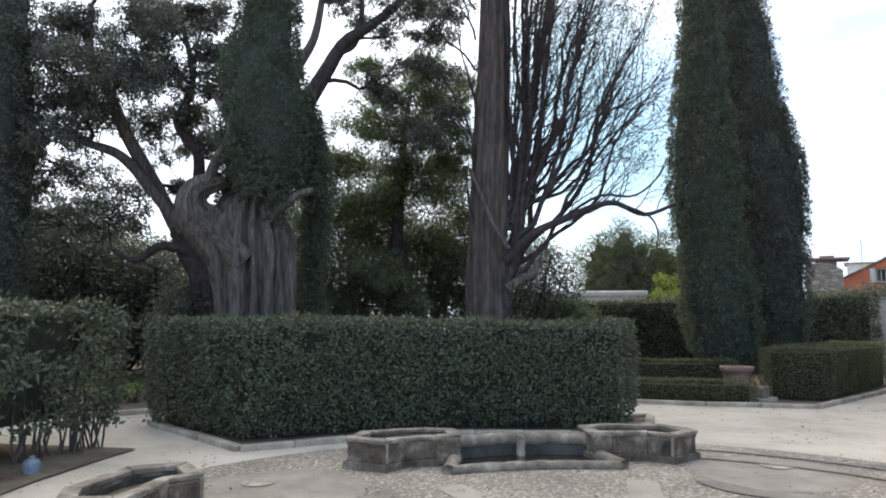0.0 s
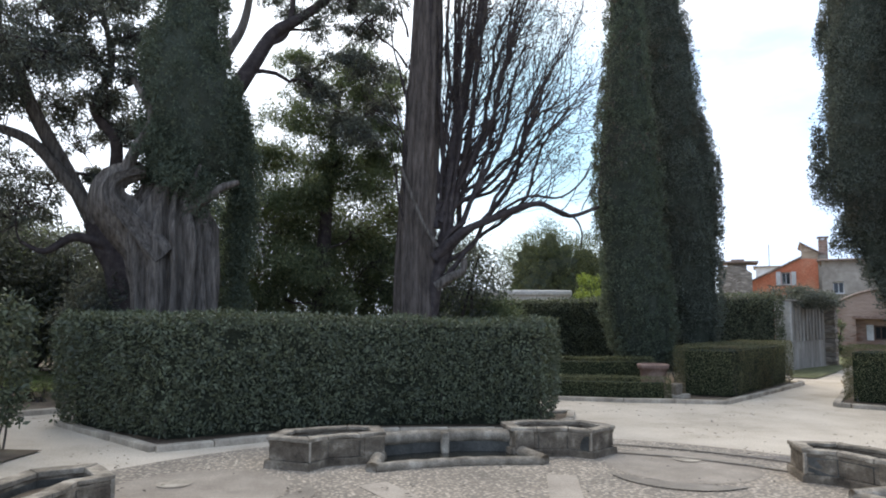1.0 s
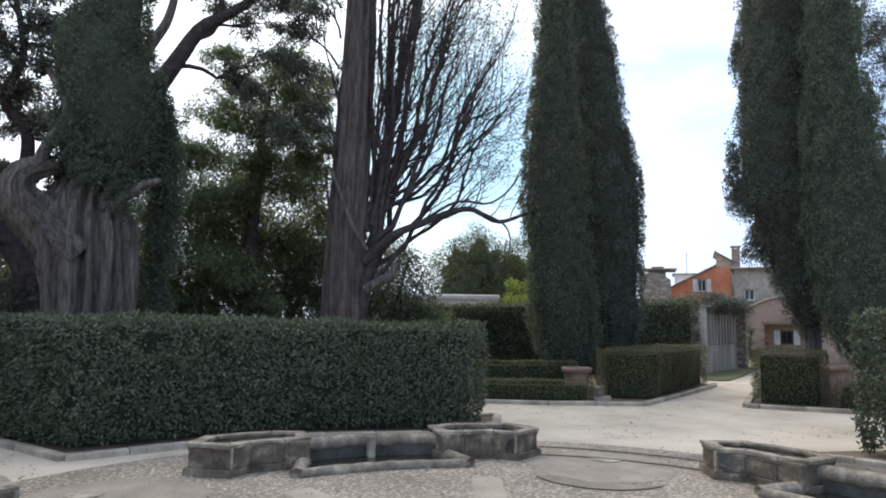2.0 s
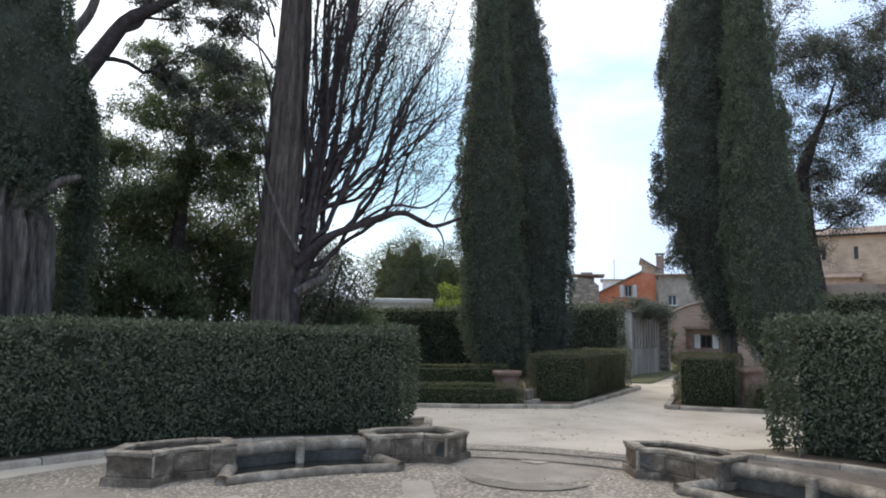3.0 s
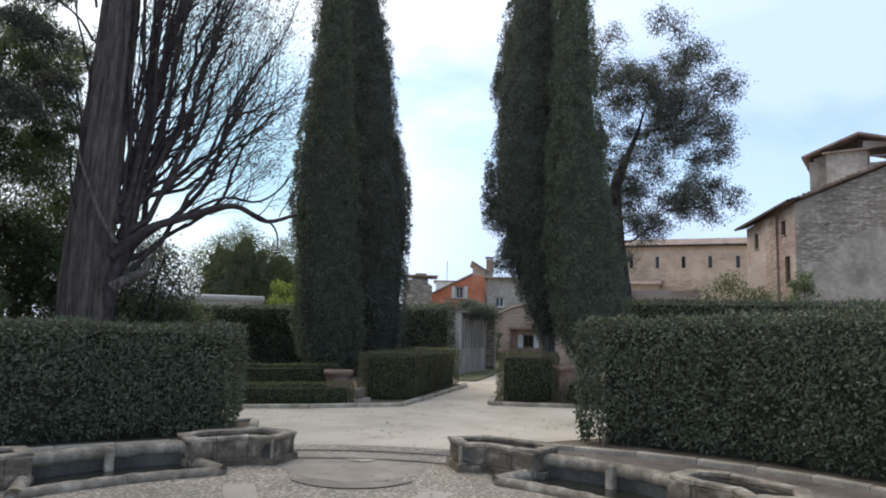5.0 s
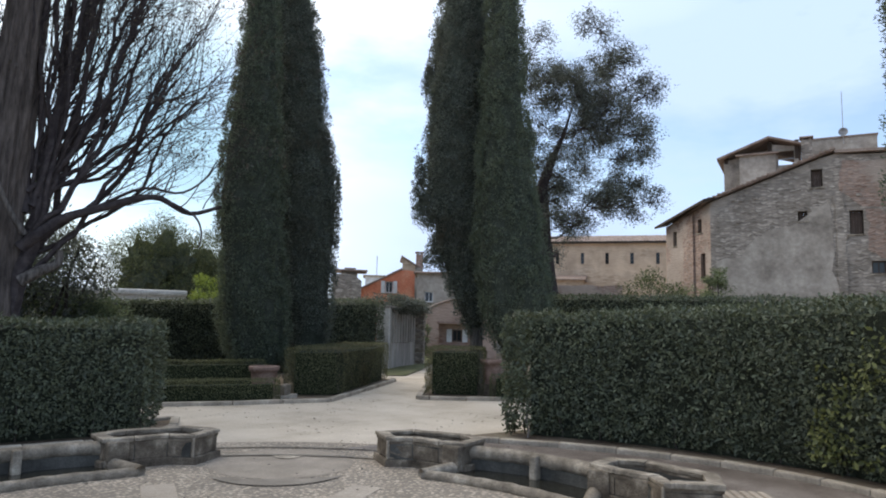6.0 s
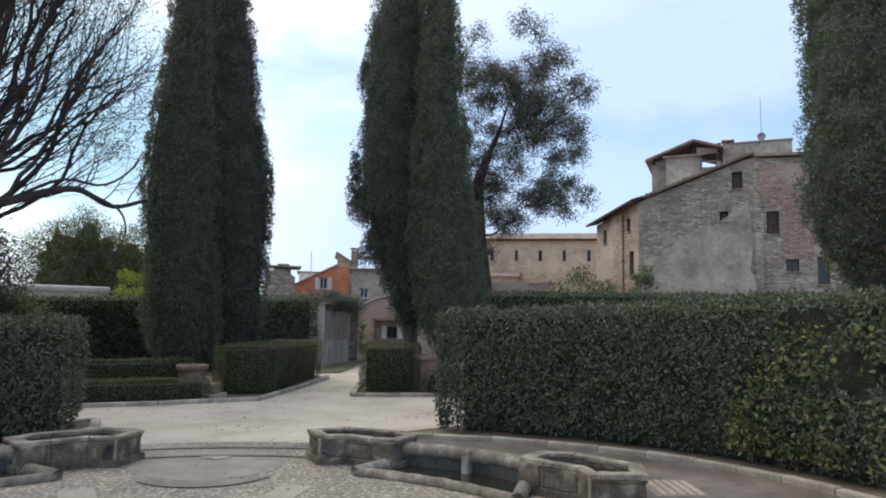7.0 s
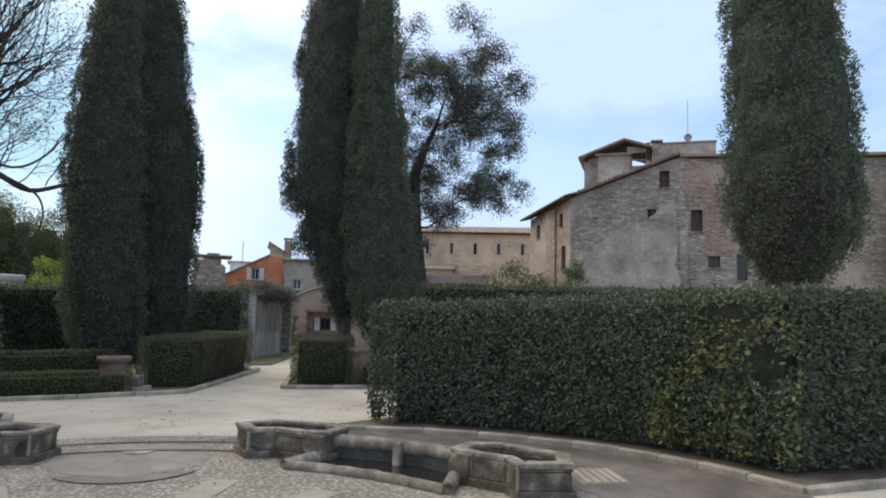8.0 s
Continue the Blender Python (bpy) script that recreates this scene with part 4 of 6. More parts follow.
def pot(label, at):
    root = thing("terracotta_planter", label, "planter", at)
    prof = [(0.0, 0.22), (0.03, 0.23), (0.3, 0.26), (0.44, 0.275), (0.45, 0.31), (0.53, 0.33), (0.55, 0.32), (0.55, 0.27), (0.4, 0.25)]
    n = 28
    V = [(r * math.cos(2 * math.pi * k / n), r * math.sin(2 * math.pi * k / n), h) for h, r in prof for k in range(n)]
    F = [(i * n + k, i * n + (k + 1) % n, (i + 1) * n + (k + 1) % n, (i + 1) * n + k) for i in range(len(prof) - 1) for k in range(n)]
    part("bowl", mesh_of("bowl", [(V, F)]), M_terracotta, root)
    part("earth", prism(disc(0, 0, 0.255, 20), 0.3, 0.46), M_soil, root)
    part("foot", boxed(-0.26, -0.26, -0.32, 0.26, 0.26, 0.0, 0.01), M_peperino, root)
    return root


pot("weathered terracotta planter on a stone block", (*polar(28.6, 14.9)[:2], 0.08))
pot("weathered terracotta planter on a stone block beside a cypress", (*polar(47.6, 15.6)[:2], 0.28))
st = thing("stone_block", "small pale broken stone block on the kerb", "stone", (7.22, 12.35, 0), 20)
part("block", prism([(-0.25, -0.12), (0.25, -0.14), (0.2, 0.12), (-0.2, 0.14)], -0.02, 0.1, 0.02, 0.02), M_kerb, st)
part("upper_block", prism([(-0.1, -0.1), (0.08, -0.1), (0.08, 0.1), (-0.1, 0.1)], 0.09, 0.3, 0.03, 0.03), M_cap, st)
bk = thing("plastic_canister", "small blue-grey plastic canister lying by the hedge", "canister", (-3.5, 7.35, 0), 20)
v, f = tube_data([(0, 0, 0.0), (0, 0, 0.04), (0, 0, 0.12), (0, 0, 0.15), (0, 0, 0.17)], [0.07, 0.08, 0.08, 0.065, 0.03], 20)
part("body", mesh_of("body", [(v, f)]), M_blue, bk)
part("cap", prism(disc(0, 0, 0.027, 14), 0.168, 0.19), M_metal, bk)

# ---- cypresses ----
cypress("tall dark columnar cypress with dense upright sprays", polar(27.6, 16.9), [(0.2, 0.45, 0.05), (0.5, 0.62, 0.1), (0.9, 0.76, 0.06), (1.8, 0.84, -0.04), (3.2, 0.86, -0.17), (4.6, 0.83, -0.25), (5.7, 0.76, -0.27), (6.7, 0.68, -0.28), (8.2, 0.55, -0.23), (9.7, 0.46, -0.23), (12.5, 0.3, -0.2), (15.5, 0.05, -0.2)], 44, M_cyp_g, 0.3, 1.0)
cypress("tall dark columnar cypress beside its twin", polar(31.4, 18.2), [(0.2, 0.4, 0.1), (0.7, 0.55, 0.12), (1.2, 0.66, 0.1), (1.9, 0.76, 0.05), (2.9, 0.84, 0.0), (4.1, 0.89, -0.03), (5.4, 0.9, -0.11), (6.3, 0.88, -0.21), (7.5, 0.81, -0.37), (8.8, 0.72, -0.5), (10.4, 0.6, -0.66), (13, 0.4, -0.75), (15.5, 0.05, -0.8)], 44, M_cyp, 0.3, 4.0)
cypress("tall greenish columnar cypress with bare foot", polar(49.8, 16.0), [(0.75, 0.3, 0.0), (1.3, 0.72, -0.03), (1.95, 0.92, -0.07), (2.6, 0.94, -0.17), (3.6, 0.89, -0.28), (4.7, 0.79, -0.35), (6.05, 0.68, -0.42), (7.5, 0.56, -0.49), (8.8, 0.49, -0.49), (9.65, 0.43, -0.52), (12, 0.28, -0.5), (15, 0.05, -0.5)], 44, M_cyp_g, 0.16, 7.0)
cypress("tall grey-green columnar cypress bulging over its bare trunk", polar(46.4, 17.2), [(1.3, 0.15, -0.1), (1.85, 0.45, -0.16), (2.4, 0.66, -0.2), (3.1, 0.8, -0.28), (3.85, 0.93, -0.4), (4.9, 1.03, -0.5), (5.6, 1.07, -0.55), (6.8, 1.04, -0.54), (7.9, 1.0, -0.56), (8.7, 0.94, -0.56), (9.3, 0.86, -0.58), (10.3, 0.68, -0.5), (13, 0.4, -0.4), (15.5, 0.05, -0.4)], 44, M_cyp, 0.16, 10.0, [(-1.2, 1.16, 5.25, 0.2, 0.9, 80), (-1.08, 1.05, 4.5, 0.36, 0.5, 110), (-1.06, 1.02, 8.0, 0.22, 0.4, 40), (-0.8, 0.85, 3.4, 0.45, 0.5, 90)])
broad = cypress("broad dark cypress with a withered brown patch", polar(82.3, 13.2), [(1.75, 0.2, -0.03), (2.2, 0.45, -0.05), (2.55, 0.66, -0.05), (2.95, 0.96, 0.00), (3.3, 1.08, 0.01), (3.8, 1.15, -0.02), (4.35, 1.14, -0.06), (5.35, 1.08, -0.07), (6.4, 1.02, -0.11), (7.5, 0.98, -0.19), (9.5, 0.78, -0.19), (13.0, 0.05, -0.19)], 46, M_cyp_g, 0.3, 13.0)
cypress("dark columnar cypress at the garden's edge", polar(-30.3, 15.0), [(0.8, 0.7, 0), (2.0, 1.15, 0), (5.0, 1.14, 0), (6.5, 1.05, 0), (8.0, 0.8, 0), (11, 0.45, 0), (13, 0.05, 0)], 28, M_cyp, 0.35, 16.0)
m = 1500
a = radians(187.7) + rng.normal(size=m) * 0.42
hgt = 3.5 + rng.normal(size=m) * 0.75
rr0 = np.interp(hgt, [1.75, 2.2, 2.55, 2.95, 3.3, 3.8, 4.35, 5.35], [0.2, 0.45, 0.66, 0.96, 1.08, 1.15, 1.14, 1.08]) * (1.0 + 0.05 * rng.normal(size=m))
pp = np.column_stack([rr0 * np.cos(a), rr0 * np.sin(a), hgt])
pp = pp[n3(pp, 2.2, 3) + 0.2 * rng.normal(size=m) > 0.0]
part("withered_patch", leaves_mesh("withered_patch", pp, unit(len(pp)) + np.array([0, 0, 0.6]), np.column_stack([np.cos(a[:len(pp)]), np.sin(a[:len(pp)]), np.zeros(len(pp))]) + unit(len(pp)) * 0.4, np.full(len(pp), 0.11), np.full(len(pp), 0.04)), M_dry, broad, "withered brown sprays")

# fallen leaves on the gravel
m = 1400
lp = np.column_stack([rng.uniform(-4, 9, m), rng.uniform(5, 12.5, m), np.full(m, 0.026)])
lp = lp[n3(lp, 0.8, 2) + 0.3 * rng.normal(size=m) > 0.1]
L = 0.035 + 0.03 * rng.random(len(lp))
tagged(part("fallen_leaves", leaves_mesh("fallen_leaves", lp, unit(len(lp)) * np.array([1, 1, 0.05]), np.array([0, 0, 1.0]) + unit(len(lp)) * 0.25, L, L * 0.5), M_dry), "scattered dry brown leaves on the gravel", "leaves", "", "stuff")

# ---- old trees ----
def curve_pts(pts, n):
    """A smooth way through a few given places."""
    p = np.array(pts, float)
    s = np.linspace(0, len(p) - 1, n)
    q = np.vstack([2 * p[0] - p[1], p, 2 * p[-1] - p[-2]])
    out = []
    for t in s:
        i = min(int(t), len(p) - 2)
        f = t - i
        a, b, c, d = q[i], q[i + 1], q[i + 2], q[i + 3]
        out.append(0.5 * (2 * b + (c - a) * f + (2 * a - 5 * b + 4 * c - d) * f * f + (3 * b - a - 3 * c + d) * f ** 3))
    return np.array(out)


def limb(parent, pts, r0, r1, material, name="limb", sides=10, flute=0.0, n=16):
    part(name, mesh_of(name, [tube_data(curve_pts(pts, n), np.linspace(r0, r1, n), sides, flute, r0 * 50)]), material, parent)


# the gnarled giant: a fluted bole, broken stubs and a column of dense foliage
giant = cypress("ancient gnarled cypress with a massive fluted grey bole", (-2.24, 12.4, 0), [(3.35, 0.3, -0.05), (3.8, 0.62, 0.0), (4.3, 0.82, 0.1), (4.8, 0.9, 0.12), (5.35, 0.93, 0.08), (5.9, 0.84, 0.02), (6.45, 0.7, 0.03), (7.0, 0.58, 0.06), (7.6, 0.52, 0.1), (10, 0.42, 0.15), (13.0, 0.05, 0.2)], 46, M_cyp_old, 0.25, 21.0, [(0.98, 0.3, 4.3, 0.5, 1.0, 330), (1.0, 0.45, 3.2, 0.42, 1.2, 300), (0.95, 0.5, 1.9, 0.34, 1.0, 150), (0.1, -0.75, 3.95, 0.45, 0.45, 90), (-0.3, -0.6, 4.4, 0.45, 0.5, 90), (0.45, -0.55, 3.6, 0.35, 0.5, 60), (0.8, 0.15, 5.25, 0.42, 0.6, 170), (-0.5, 0.1, 3.85, 0.35, 0.35, 70)], "ancient_cypress")
bole = curve_pts([(0.04, 0.0, -0.1), (0.03, 0.0, 0.6), (0, 0, 1.6), (-0.04, -0.01, 2.4), (-0.12, -0.02, 3.1), (-0.08, 0, 3.7), (0.1, 0.02, 4.6), (0.2, 0.04, 6.0)], 46)
brad = np.interp(np.linspace(0, 1, 46), [0, 0.1, 0.27, 0.42, 0.55, 0.66, 0.8, 1], [0.9, 0.74, 0.62, 0.64, 0.66, 0.5, 0.28, 0.15])
part("bole", mesh_of("bole", [tube_data(bole, brad, 128, 0.22, 2.0, 15)]), M_bark_grey, giant, "fluted weathered grey bole")
limb(giant, [(-0.15, -0.25, 2.5), (-0.62, -0.3, 3.0), (-1.0, -0.42, 3.45), (-0.95, -0.42, 3.8), (-0.55, -0.3, 4.0)], 0.42, 0.12, M_bark_grey, "burl", 26, 0.35, 26)
limb(giant, [(0.2, -0.5, 3.3), (0.55, -0.56, 3.55), (0.75, -0.55, 3.72), (1.03, -0.5, 3.84)], 0.11, 0.045, M_bark_grey, "broken_stub", 9)
limb(giant, [(0.2, -0.5, 3.4), (0.33, -0.6, 3.82), (0.4, -0.58, 4.1)], 0.07, 0.03, M_bark_grey, "broken_stub", 9)
limb(giant, [(-0.9, -0.4, 3.7), (-0.7, -0.4, 4.3), (-0.45, -0.4, 4.9), (-0.8, -0.3, 5.6)], 0.12, 0.05, M_bark_grey, "dead_limb", 9)

# the spreading evergreen behind it
spread = [(-2.5, -2.0, 6.2, 0.58), (-2.9, -0.1, 7.7, 0.65), (-1.5, -1.6, 7.4, 0.62), (-1.1, -0.4, 7.7, 0.56), (-1.4, 0.2, 6.9, 0.55), (-2.3, -1.0, 5.8, 0.64), (-2.9, -1.2, 5.5, 0.65), (-3.2, -0.5, 4.7, 0.73), (-0.6, -0.7, 5.8, 0.67), (-0.6, 0.4, 5.5, 0.5), (-1.2, -1.7, 6.5, 0.74), (-3.1, -1.7, 5.1, 0.6), (-2.6, 0.2, 4.7, 0.65), (-1.9, -0.7, 3.7, 0.69), (-2.8, -1.3, 7.5, 0.55), (-0.7, 0.2, 8.2, 0.73), (0.0, -0.8, 6.4, 0.66), (-2.0, -1.2, 8.8, 0.69), (-1.2, 0.3, 9.8, 0.57), (-2.0, 0.3, 8.0, 0.6)]
hang = [(3.5, 0.5, 8.2, 0.57), (4.0, 0.1, 7.4, 0.56), (3.3, 0.8, 7.2, 0.4), (4.3, 0.7, 8.9, 0.49), (3.7, 0.2, 6.5, 0.4), (2.9, 0.5, 8.8, 0.48), (4.3, 0.8, 6.1, 0.47), (4.8, 0.2, 7.1, 0.49), (2.4, 0.3, 8.9, 0.4), (4.8, 0.5, 8.3, 0.52), (3.6, 0.9, 10.1, 0.46)]
spread = spread + [(-0.9, 0.6, 4.5, 0.4), (-1.5, 0.5, 5.3, 0.6), (-2.0, 0.6, 4.2, 0.7), (-2.6, 0.4, 3.5, 0.7), (-3.3, 0.2, 3.8, 0.7), (-2.0, -0.3, 6.6, 0.6), (-0.3, 0.3, 7.0, 0.6), (-3.4, -0.4, 6.4, 0.7)]
hang = hang + [(x + rng.normal() * 0.45, y + rng.normal() * 0.4, z + rng.normal() * 0.5, r * 0.95) for x, y, z, r in hang if x > 2.6] + [(4.6, 0.4, 5.6, 0.45), (5.0, 0.3, 6.3, 0.4), (4.9, 0.3, 9.3, 0.5)]
oak_limbs = [
    ([(-0.66, -0.18, 3.1), (-1.28, -0.36, 4.32), (-1.84, -0.55, 5.35), (-2.17, -0.68, 6.14), (-2.53, -0.83, 6.9), (-2.6, -0.8, 8)], 0.17, 0.06),
    ([(-0.7, -0.3, 3.4), (-1.38, -0.60, 4.33), (-1.89, -0.79, 4.87), (-2.47, -1.02, 5.06), (-3.1, -1.2, 5.3)], 0.15, 0.05),
    ([(-0.3, -0.1, 2.9), (0.5, 0.0, 4.2), (1.2, 0.1, 5.5), (1.72, 0.10, 6.33), (2.14, 0.14, 7.08), (2.57, 0.17, 7.84), (3.08, 0.19, 8.21), (3.72, 0.20, 8.78), (4.24, 0.18, 9.49)], 0.26, 0.07),
    ([(2.45, 0.17, 7.6), (2.8, 0.3, 7.9), (2.95, 0.25, 8.6), (2.9, 0.2, 9.5)], 0.1, 0.04),
    ([(1.3, 0.1, 5.7), (1.5, 0.0, 7.0), (1.9, 0.2, 8.0), (2.1, 0.2, 9.4)], 0.16, 0.06),
    ([(-0.3, -0.2, 2.8), (-1.02, -0.48, 3.05), (-1.51, -0.65, 2.74), (-1.9, -0.8, 2.9)], 0.12, 0.03),
    ([(-0.5, -0.1, 4.0), (-0.4, -0.5, 5.0), (-0.9, -0.3, 5.7), (-0.6, -0.4, 6.6), (-0.9, -0.3, 8)], 0.13, 0.05)]
more = [(x + rng.normal() * 0.6, y + rng.normal() * 0.6, z + rng.normal() * 0.45, r * 0.9) for _ in range(2) for x, y, z, r in spread if z > 4.3]
oak = crown_tree("spreading dark evergreen oak with long leaning limbs", (-3.46, 14.8, 0), [(0.06, 0.0, -0.1), (-0.06, 0, 1.6), (-0.31, -0.08, 2.56), (-0.6, -0.15, 3.1), (-0.75, -0.2, 3.5)], [0.42, 0.36, 0.3, 0.28, 0.24], spread + more + hang, 0.08, 96, M_oak_dark, M_bark_dark, 0.05, 0.1, 5.0, "evergreen_oak", 0.45, 14, 0.75, 16, 0.95, oak_limbs, 0.36)
for pts, r0, r1 in oak_limbs:
    limb(oak, pts, r0, r1, M_bark_grey if 0.14 < r0 < 0.2 else M_bark_dark, "limb", 12, 0.1, 24)

# drooping conifers between the two boles
yew = [(-1.1, 0.7, 5.9, 0.77), (-0.5, 0.9, 5.3, 0.91), (-1.4, 0.2, 4.5, 1.01), (-0.8, 0.6, 3.8, 0.96), (-1.5, -0.9, 3.2, 0.83), (0.1, -0.8, 5.5, 0.78), (0.4, -0.6, 6.4, 0.9), (-0.1, -0.7, 6.7, 0.75), (1.2, -0.1, 6.7, 0.9), (1.7, 0.8, 7.8, 0.8), (0.7, -0.6, 4.9, 0.88), (1.7, 0.3, 5.7, 0.74), (0.1, 0.4, 4.1, 0.83), (1.2, 0.1, 3.8, 0.92), (1.8, 0.2, 3.0, 0.88), (-0.6, 0.1, 2.5, 0.78), (0.4, 0.0, 2.2, 0.76), (-1.5, -0.1, 2.1, 0.88), (0.0, 0.5, 3.2, 0.84), (1.0, -1.0, 7.5, 0.7)]
crown_tree("dark green yew with drooping feathery sprays", (0.25, 18.0, 0), [(0, 0, -0.1), (0.1, 0, 2), (0.2, 0, 5), (0.5, 0, 8)], [0.24, 0.2, 0.14, 0.04], yew + [(-1.0, 0.3, 6.8, 0.8), (0.6, 0.0, 7.6, 0.8), (1.6, 0.2, 7.0, 0.8), (-0.3, 0.2, 7.6, 0.7), (2.2, 0.0, 6.2, 0.8), (1.0, 0.2, 8.6, 0.7), (-1.6, 0.2, 5.6, 0.8), (2.1, 0.1, 8.0, 0.7), (-0.6, 0.0, 8.4, 0.6), (-1.9, -0.4, 2.8, 0.9), (-2.1, -0.3, 4.2, 0.7), (2.3, 0.2, 4.4, 0.8), (2.2, 0.3, 2.2, 0.8)] + [(x + rng.normal() * 0.7, y + rng.normal() * 0.7, z + rng.normal() * 0.4, r * 0.9) for x, y, z, r in yew if z < 6.0], 0.13, 150, M_yew, M_bark_dark, 0.035, 0.1, 8.0, "yew", 0.4, 15, 0.55, 16, 1.0, (), 0.2)

# the tall half-bare tree with a fan of rising limbs
bare = thing("half_bare_tree", "tall half-bare tree with fibrous brown trunk and rising limbs", "tree", (2.27, 14.32, 0))
tb = curve_pts([(-0.01, 0.0, -0.1), (0.0, 0.0, 0.7), (0.0, 0, 1.6), (0.01, 0, 2.95), (0.09, -0.01, 4.81), (0.15, -0.02, 6.72), (0.18, -0.03, 8.68), (0.2, -0.03, 11.5), (0.3, 0, 14)], 50)
part("trunk", mesh_of("trunk", [tube_data(tb, np.interp(np.linspace(0, 1, 50), [0, 0.08, 0.3, 0.7, 1], [0.62, 0.5, 0.4, 0.33, 0.12]), 54, 0.13, 31.0, 9)]), M_bark_brown, bare)
limb(bare, [(0.2, -0.16, 0.6), (0.36, -0.2, 2.10), (0.56, -0.21, 2.94), (0.68, -0.24, 4.16), (0.85, -0.28, 5.65), (1.1, -0.36, 7.15), (1.35, -0.43, 8.55), (1.6, -0.48, 10.6)], 0.17, 0.05, M_bark_dark, "limb", 20, 0.15, 30)
limb(bare, [(0.36, -0.3, 2.8), (0.7, -0.45, 3.15), (0.99, -0.50, 3.40), (1.56, -0.65, 3.65), (2.12, -0.82, 3.89), (2.55, -0.96, 3.95), (3.06, -1.16, 3.69), (3.62, -1.40, 3.87)], 0.11, 0.035, M_bark_dark, "long_branch", 9, 0, 30)
limb(bare, [(2.75, -1.05, 3.87), (3.1, -1.35, 3.62), (3.22, -1.44, 3.3), (3.18, -1.44, 2.97)], 0.03, 0.012, M_bark_dark, "twig", 6)
limb(bare, [(1.4, -0.6, 3.6), (2.2, -0.9, 4.1), (2.9, -1.0, 4.1), (3.3, -1.2, 4.4), (3.5, -1.3, 4.8)], 0.035, 0.012, M_bark_dark, "twig", 6)
limb(bare, [(-0.42, -0.5, 4.7), (0.01, -0.58, 3.60), (0.35, -0.62, 3.01)], 0.035, 0.06, M_bark_grey, "dead_branch", 7)
limb(bare, [(0.4, -0.3, 2.2), (0.7, -0.4, 2.4), (0.95, -0.45, 2.55), (0.98, -0.45, 2.8)], 0.12, 0.06, M_bark_grey, "broken_stub", 10)
pieces, tips = [], []
# stems that fan out from the fork, each with rising side branches
for i in range(26):
    f = i / 25
    foot = np.array([0.38 + 0.25 * rng.random(), -0.3 + 0.2 * rng.random(), 2.2 + 2.2 * rng.random()])
    head = np.array([0.42 + 2.75 * f ** 1.15, -0.9 + 1.1 * rng.random(), 11.0 - 5.0 * f ** 1.3])
    knee = np.array([0.45 * foot[0] + 0.62 * head[0], 0.5 * (foot[1] + head[1]), foot[2] + (head[2] - foot[2]) * 0.42])
    way = curve_pts([foot, foot + (knee - foot) * 0.5 + np.array([0.05, 0, -0.12]), knee, knee + (head - knee) * 0.55 + np.array([-0.05, 0, 0.05]), head], 18)
    way = way + np.cumsum(rng.normal(size=(18, 3)) * 0.045, axis=0)
    r0 = 0.08 - 0.045 * rng.random()
    pieces.append(tube_data(way, np.linspace(r0, 0.02, 18), 8))
    for k_ in range(10):
        b = int(rng.integers(4, 18))
        d = way[min(b, 17)] - way[b - 1]
        d = d / np.linalg.norm(d) + np.array([0.35 * rng.random() + 0.1, 0.5 * rng.normal(), 0.0])
        grow(pieces, tips, way[b], d / np.linalg.norm(d), 1.1 + 0.6 * rng.random(), 0.016, 2, 0.55, 0.2, 4, 3, 0.68)
for i in range(9):
    z = 3.5 + 0.7 * i
    out = np.array([-0.45 - 0.3 * rng.random(), -0.3 + 0.5 * rng.random(), 1.2])
    grow(pieces, tips, np.array([-0.25, -0.1, z]), out / np.linalg.norm(out), 1.3, 0.03, 2, 0.45, 0.3, 5, 3, 0.66)
for p in ([1.5, -0.62, 3.65], [2.1, -0.82, 3.9], [2.5, -0.95, 3.95], [2.9, -1.1, 3.8], [3.3, -1.25, 3.8], [3.3, -1.2, 4.4], [2.6, -1.0, 4.1]):
    out = np.array([0.7 * rng.random() + 0.2, -0.2 * rng.random(), 0.7])
    grow(pieces, tips, np.array(p), out / np.linalg.norm(out), 0.85, 0.014, 2, 0.7, 0.15, 4, 4, 0.72)
part("branchwork", mesh_of("branchwork", pieces), M_bark_dark, bare, "dark bare rising branches and twigs")
tp = np.array(tips)
tp = tp[rng.random(len(tp)) < 0.5]
part("withered_leaves", leaves_mesh("withered_leaves", *clump_leaves(tp, np.full(len(tp), 0.13), 5, 0.06, 0.5)), M_dry, bare, "sparse withered brown leaves")

# holm oak before the old houses
holm = []
while len(holm) < 150:
    u, v, w = rng.uniform(-2.2, 4.2), rng.uniform(-2.4, 2.4), rng.uniform(3.8, 12.5)
    top = np.interp(u, [-2.2, -0.9, 0.8, 2.5, 3.4, 4.2], [9.5, 11.0, 12.5, 11.2, 10.2, 8.4])
    low = np.interp(u, [-2.2, -0.4, 1.2, 2.4, 4.2], [5.5, 3.8, 4.9, 5.2, 6.6])
    if low < w < top and (v / 2.4) ** 2 + ((u - 1.0) / 3.4) ** 2 < 1:
        holm.append((0.603 * u + 0.798 * v, -0.798 * u + 0.603 * v, w, 0.4 + 0.2 * rng.random()))
crown_tree("round-crowned holm oak with grey-green leaves", (18.92, 14.68, 0), [(0, 0, -0.1), (-0.03, 0.04, 2.68), (-0.16, 0.21, 4.7), (-0.21, 0.27, 6.54), (0.0, -0.05, 7.6), (0.3, -0.35, 8.6), (0.45, -0.6, 9.6)], [0.34, 0.3, 0.25, 0.2, 0.12, 0.06, 0.02], holm, 0.076, 60, M_oak, M_bark_dark, 0.045, 0.1, 12.0, "holm_oak", 0.25, 14, 1.0, 16, 1.6, (), 0.36)

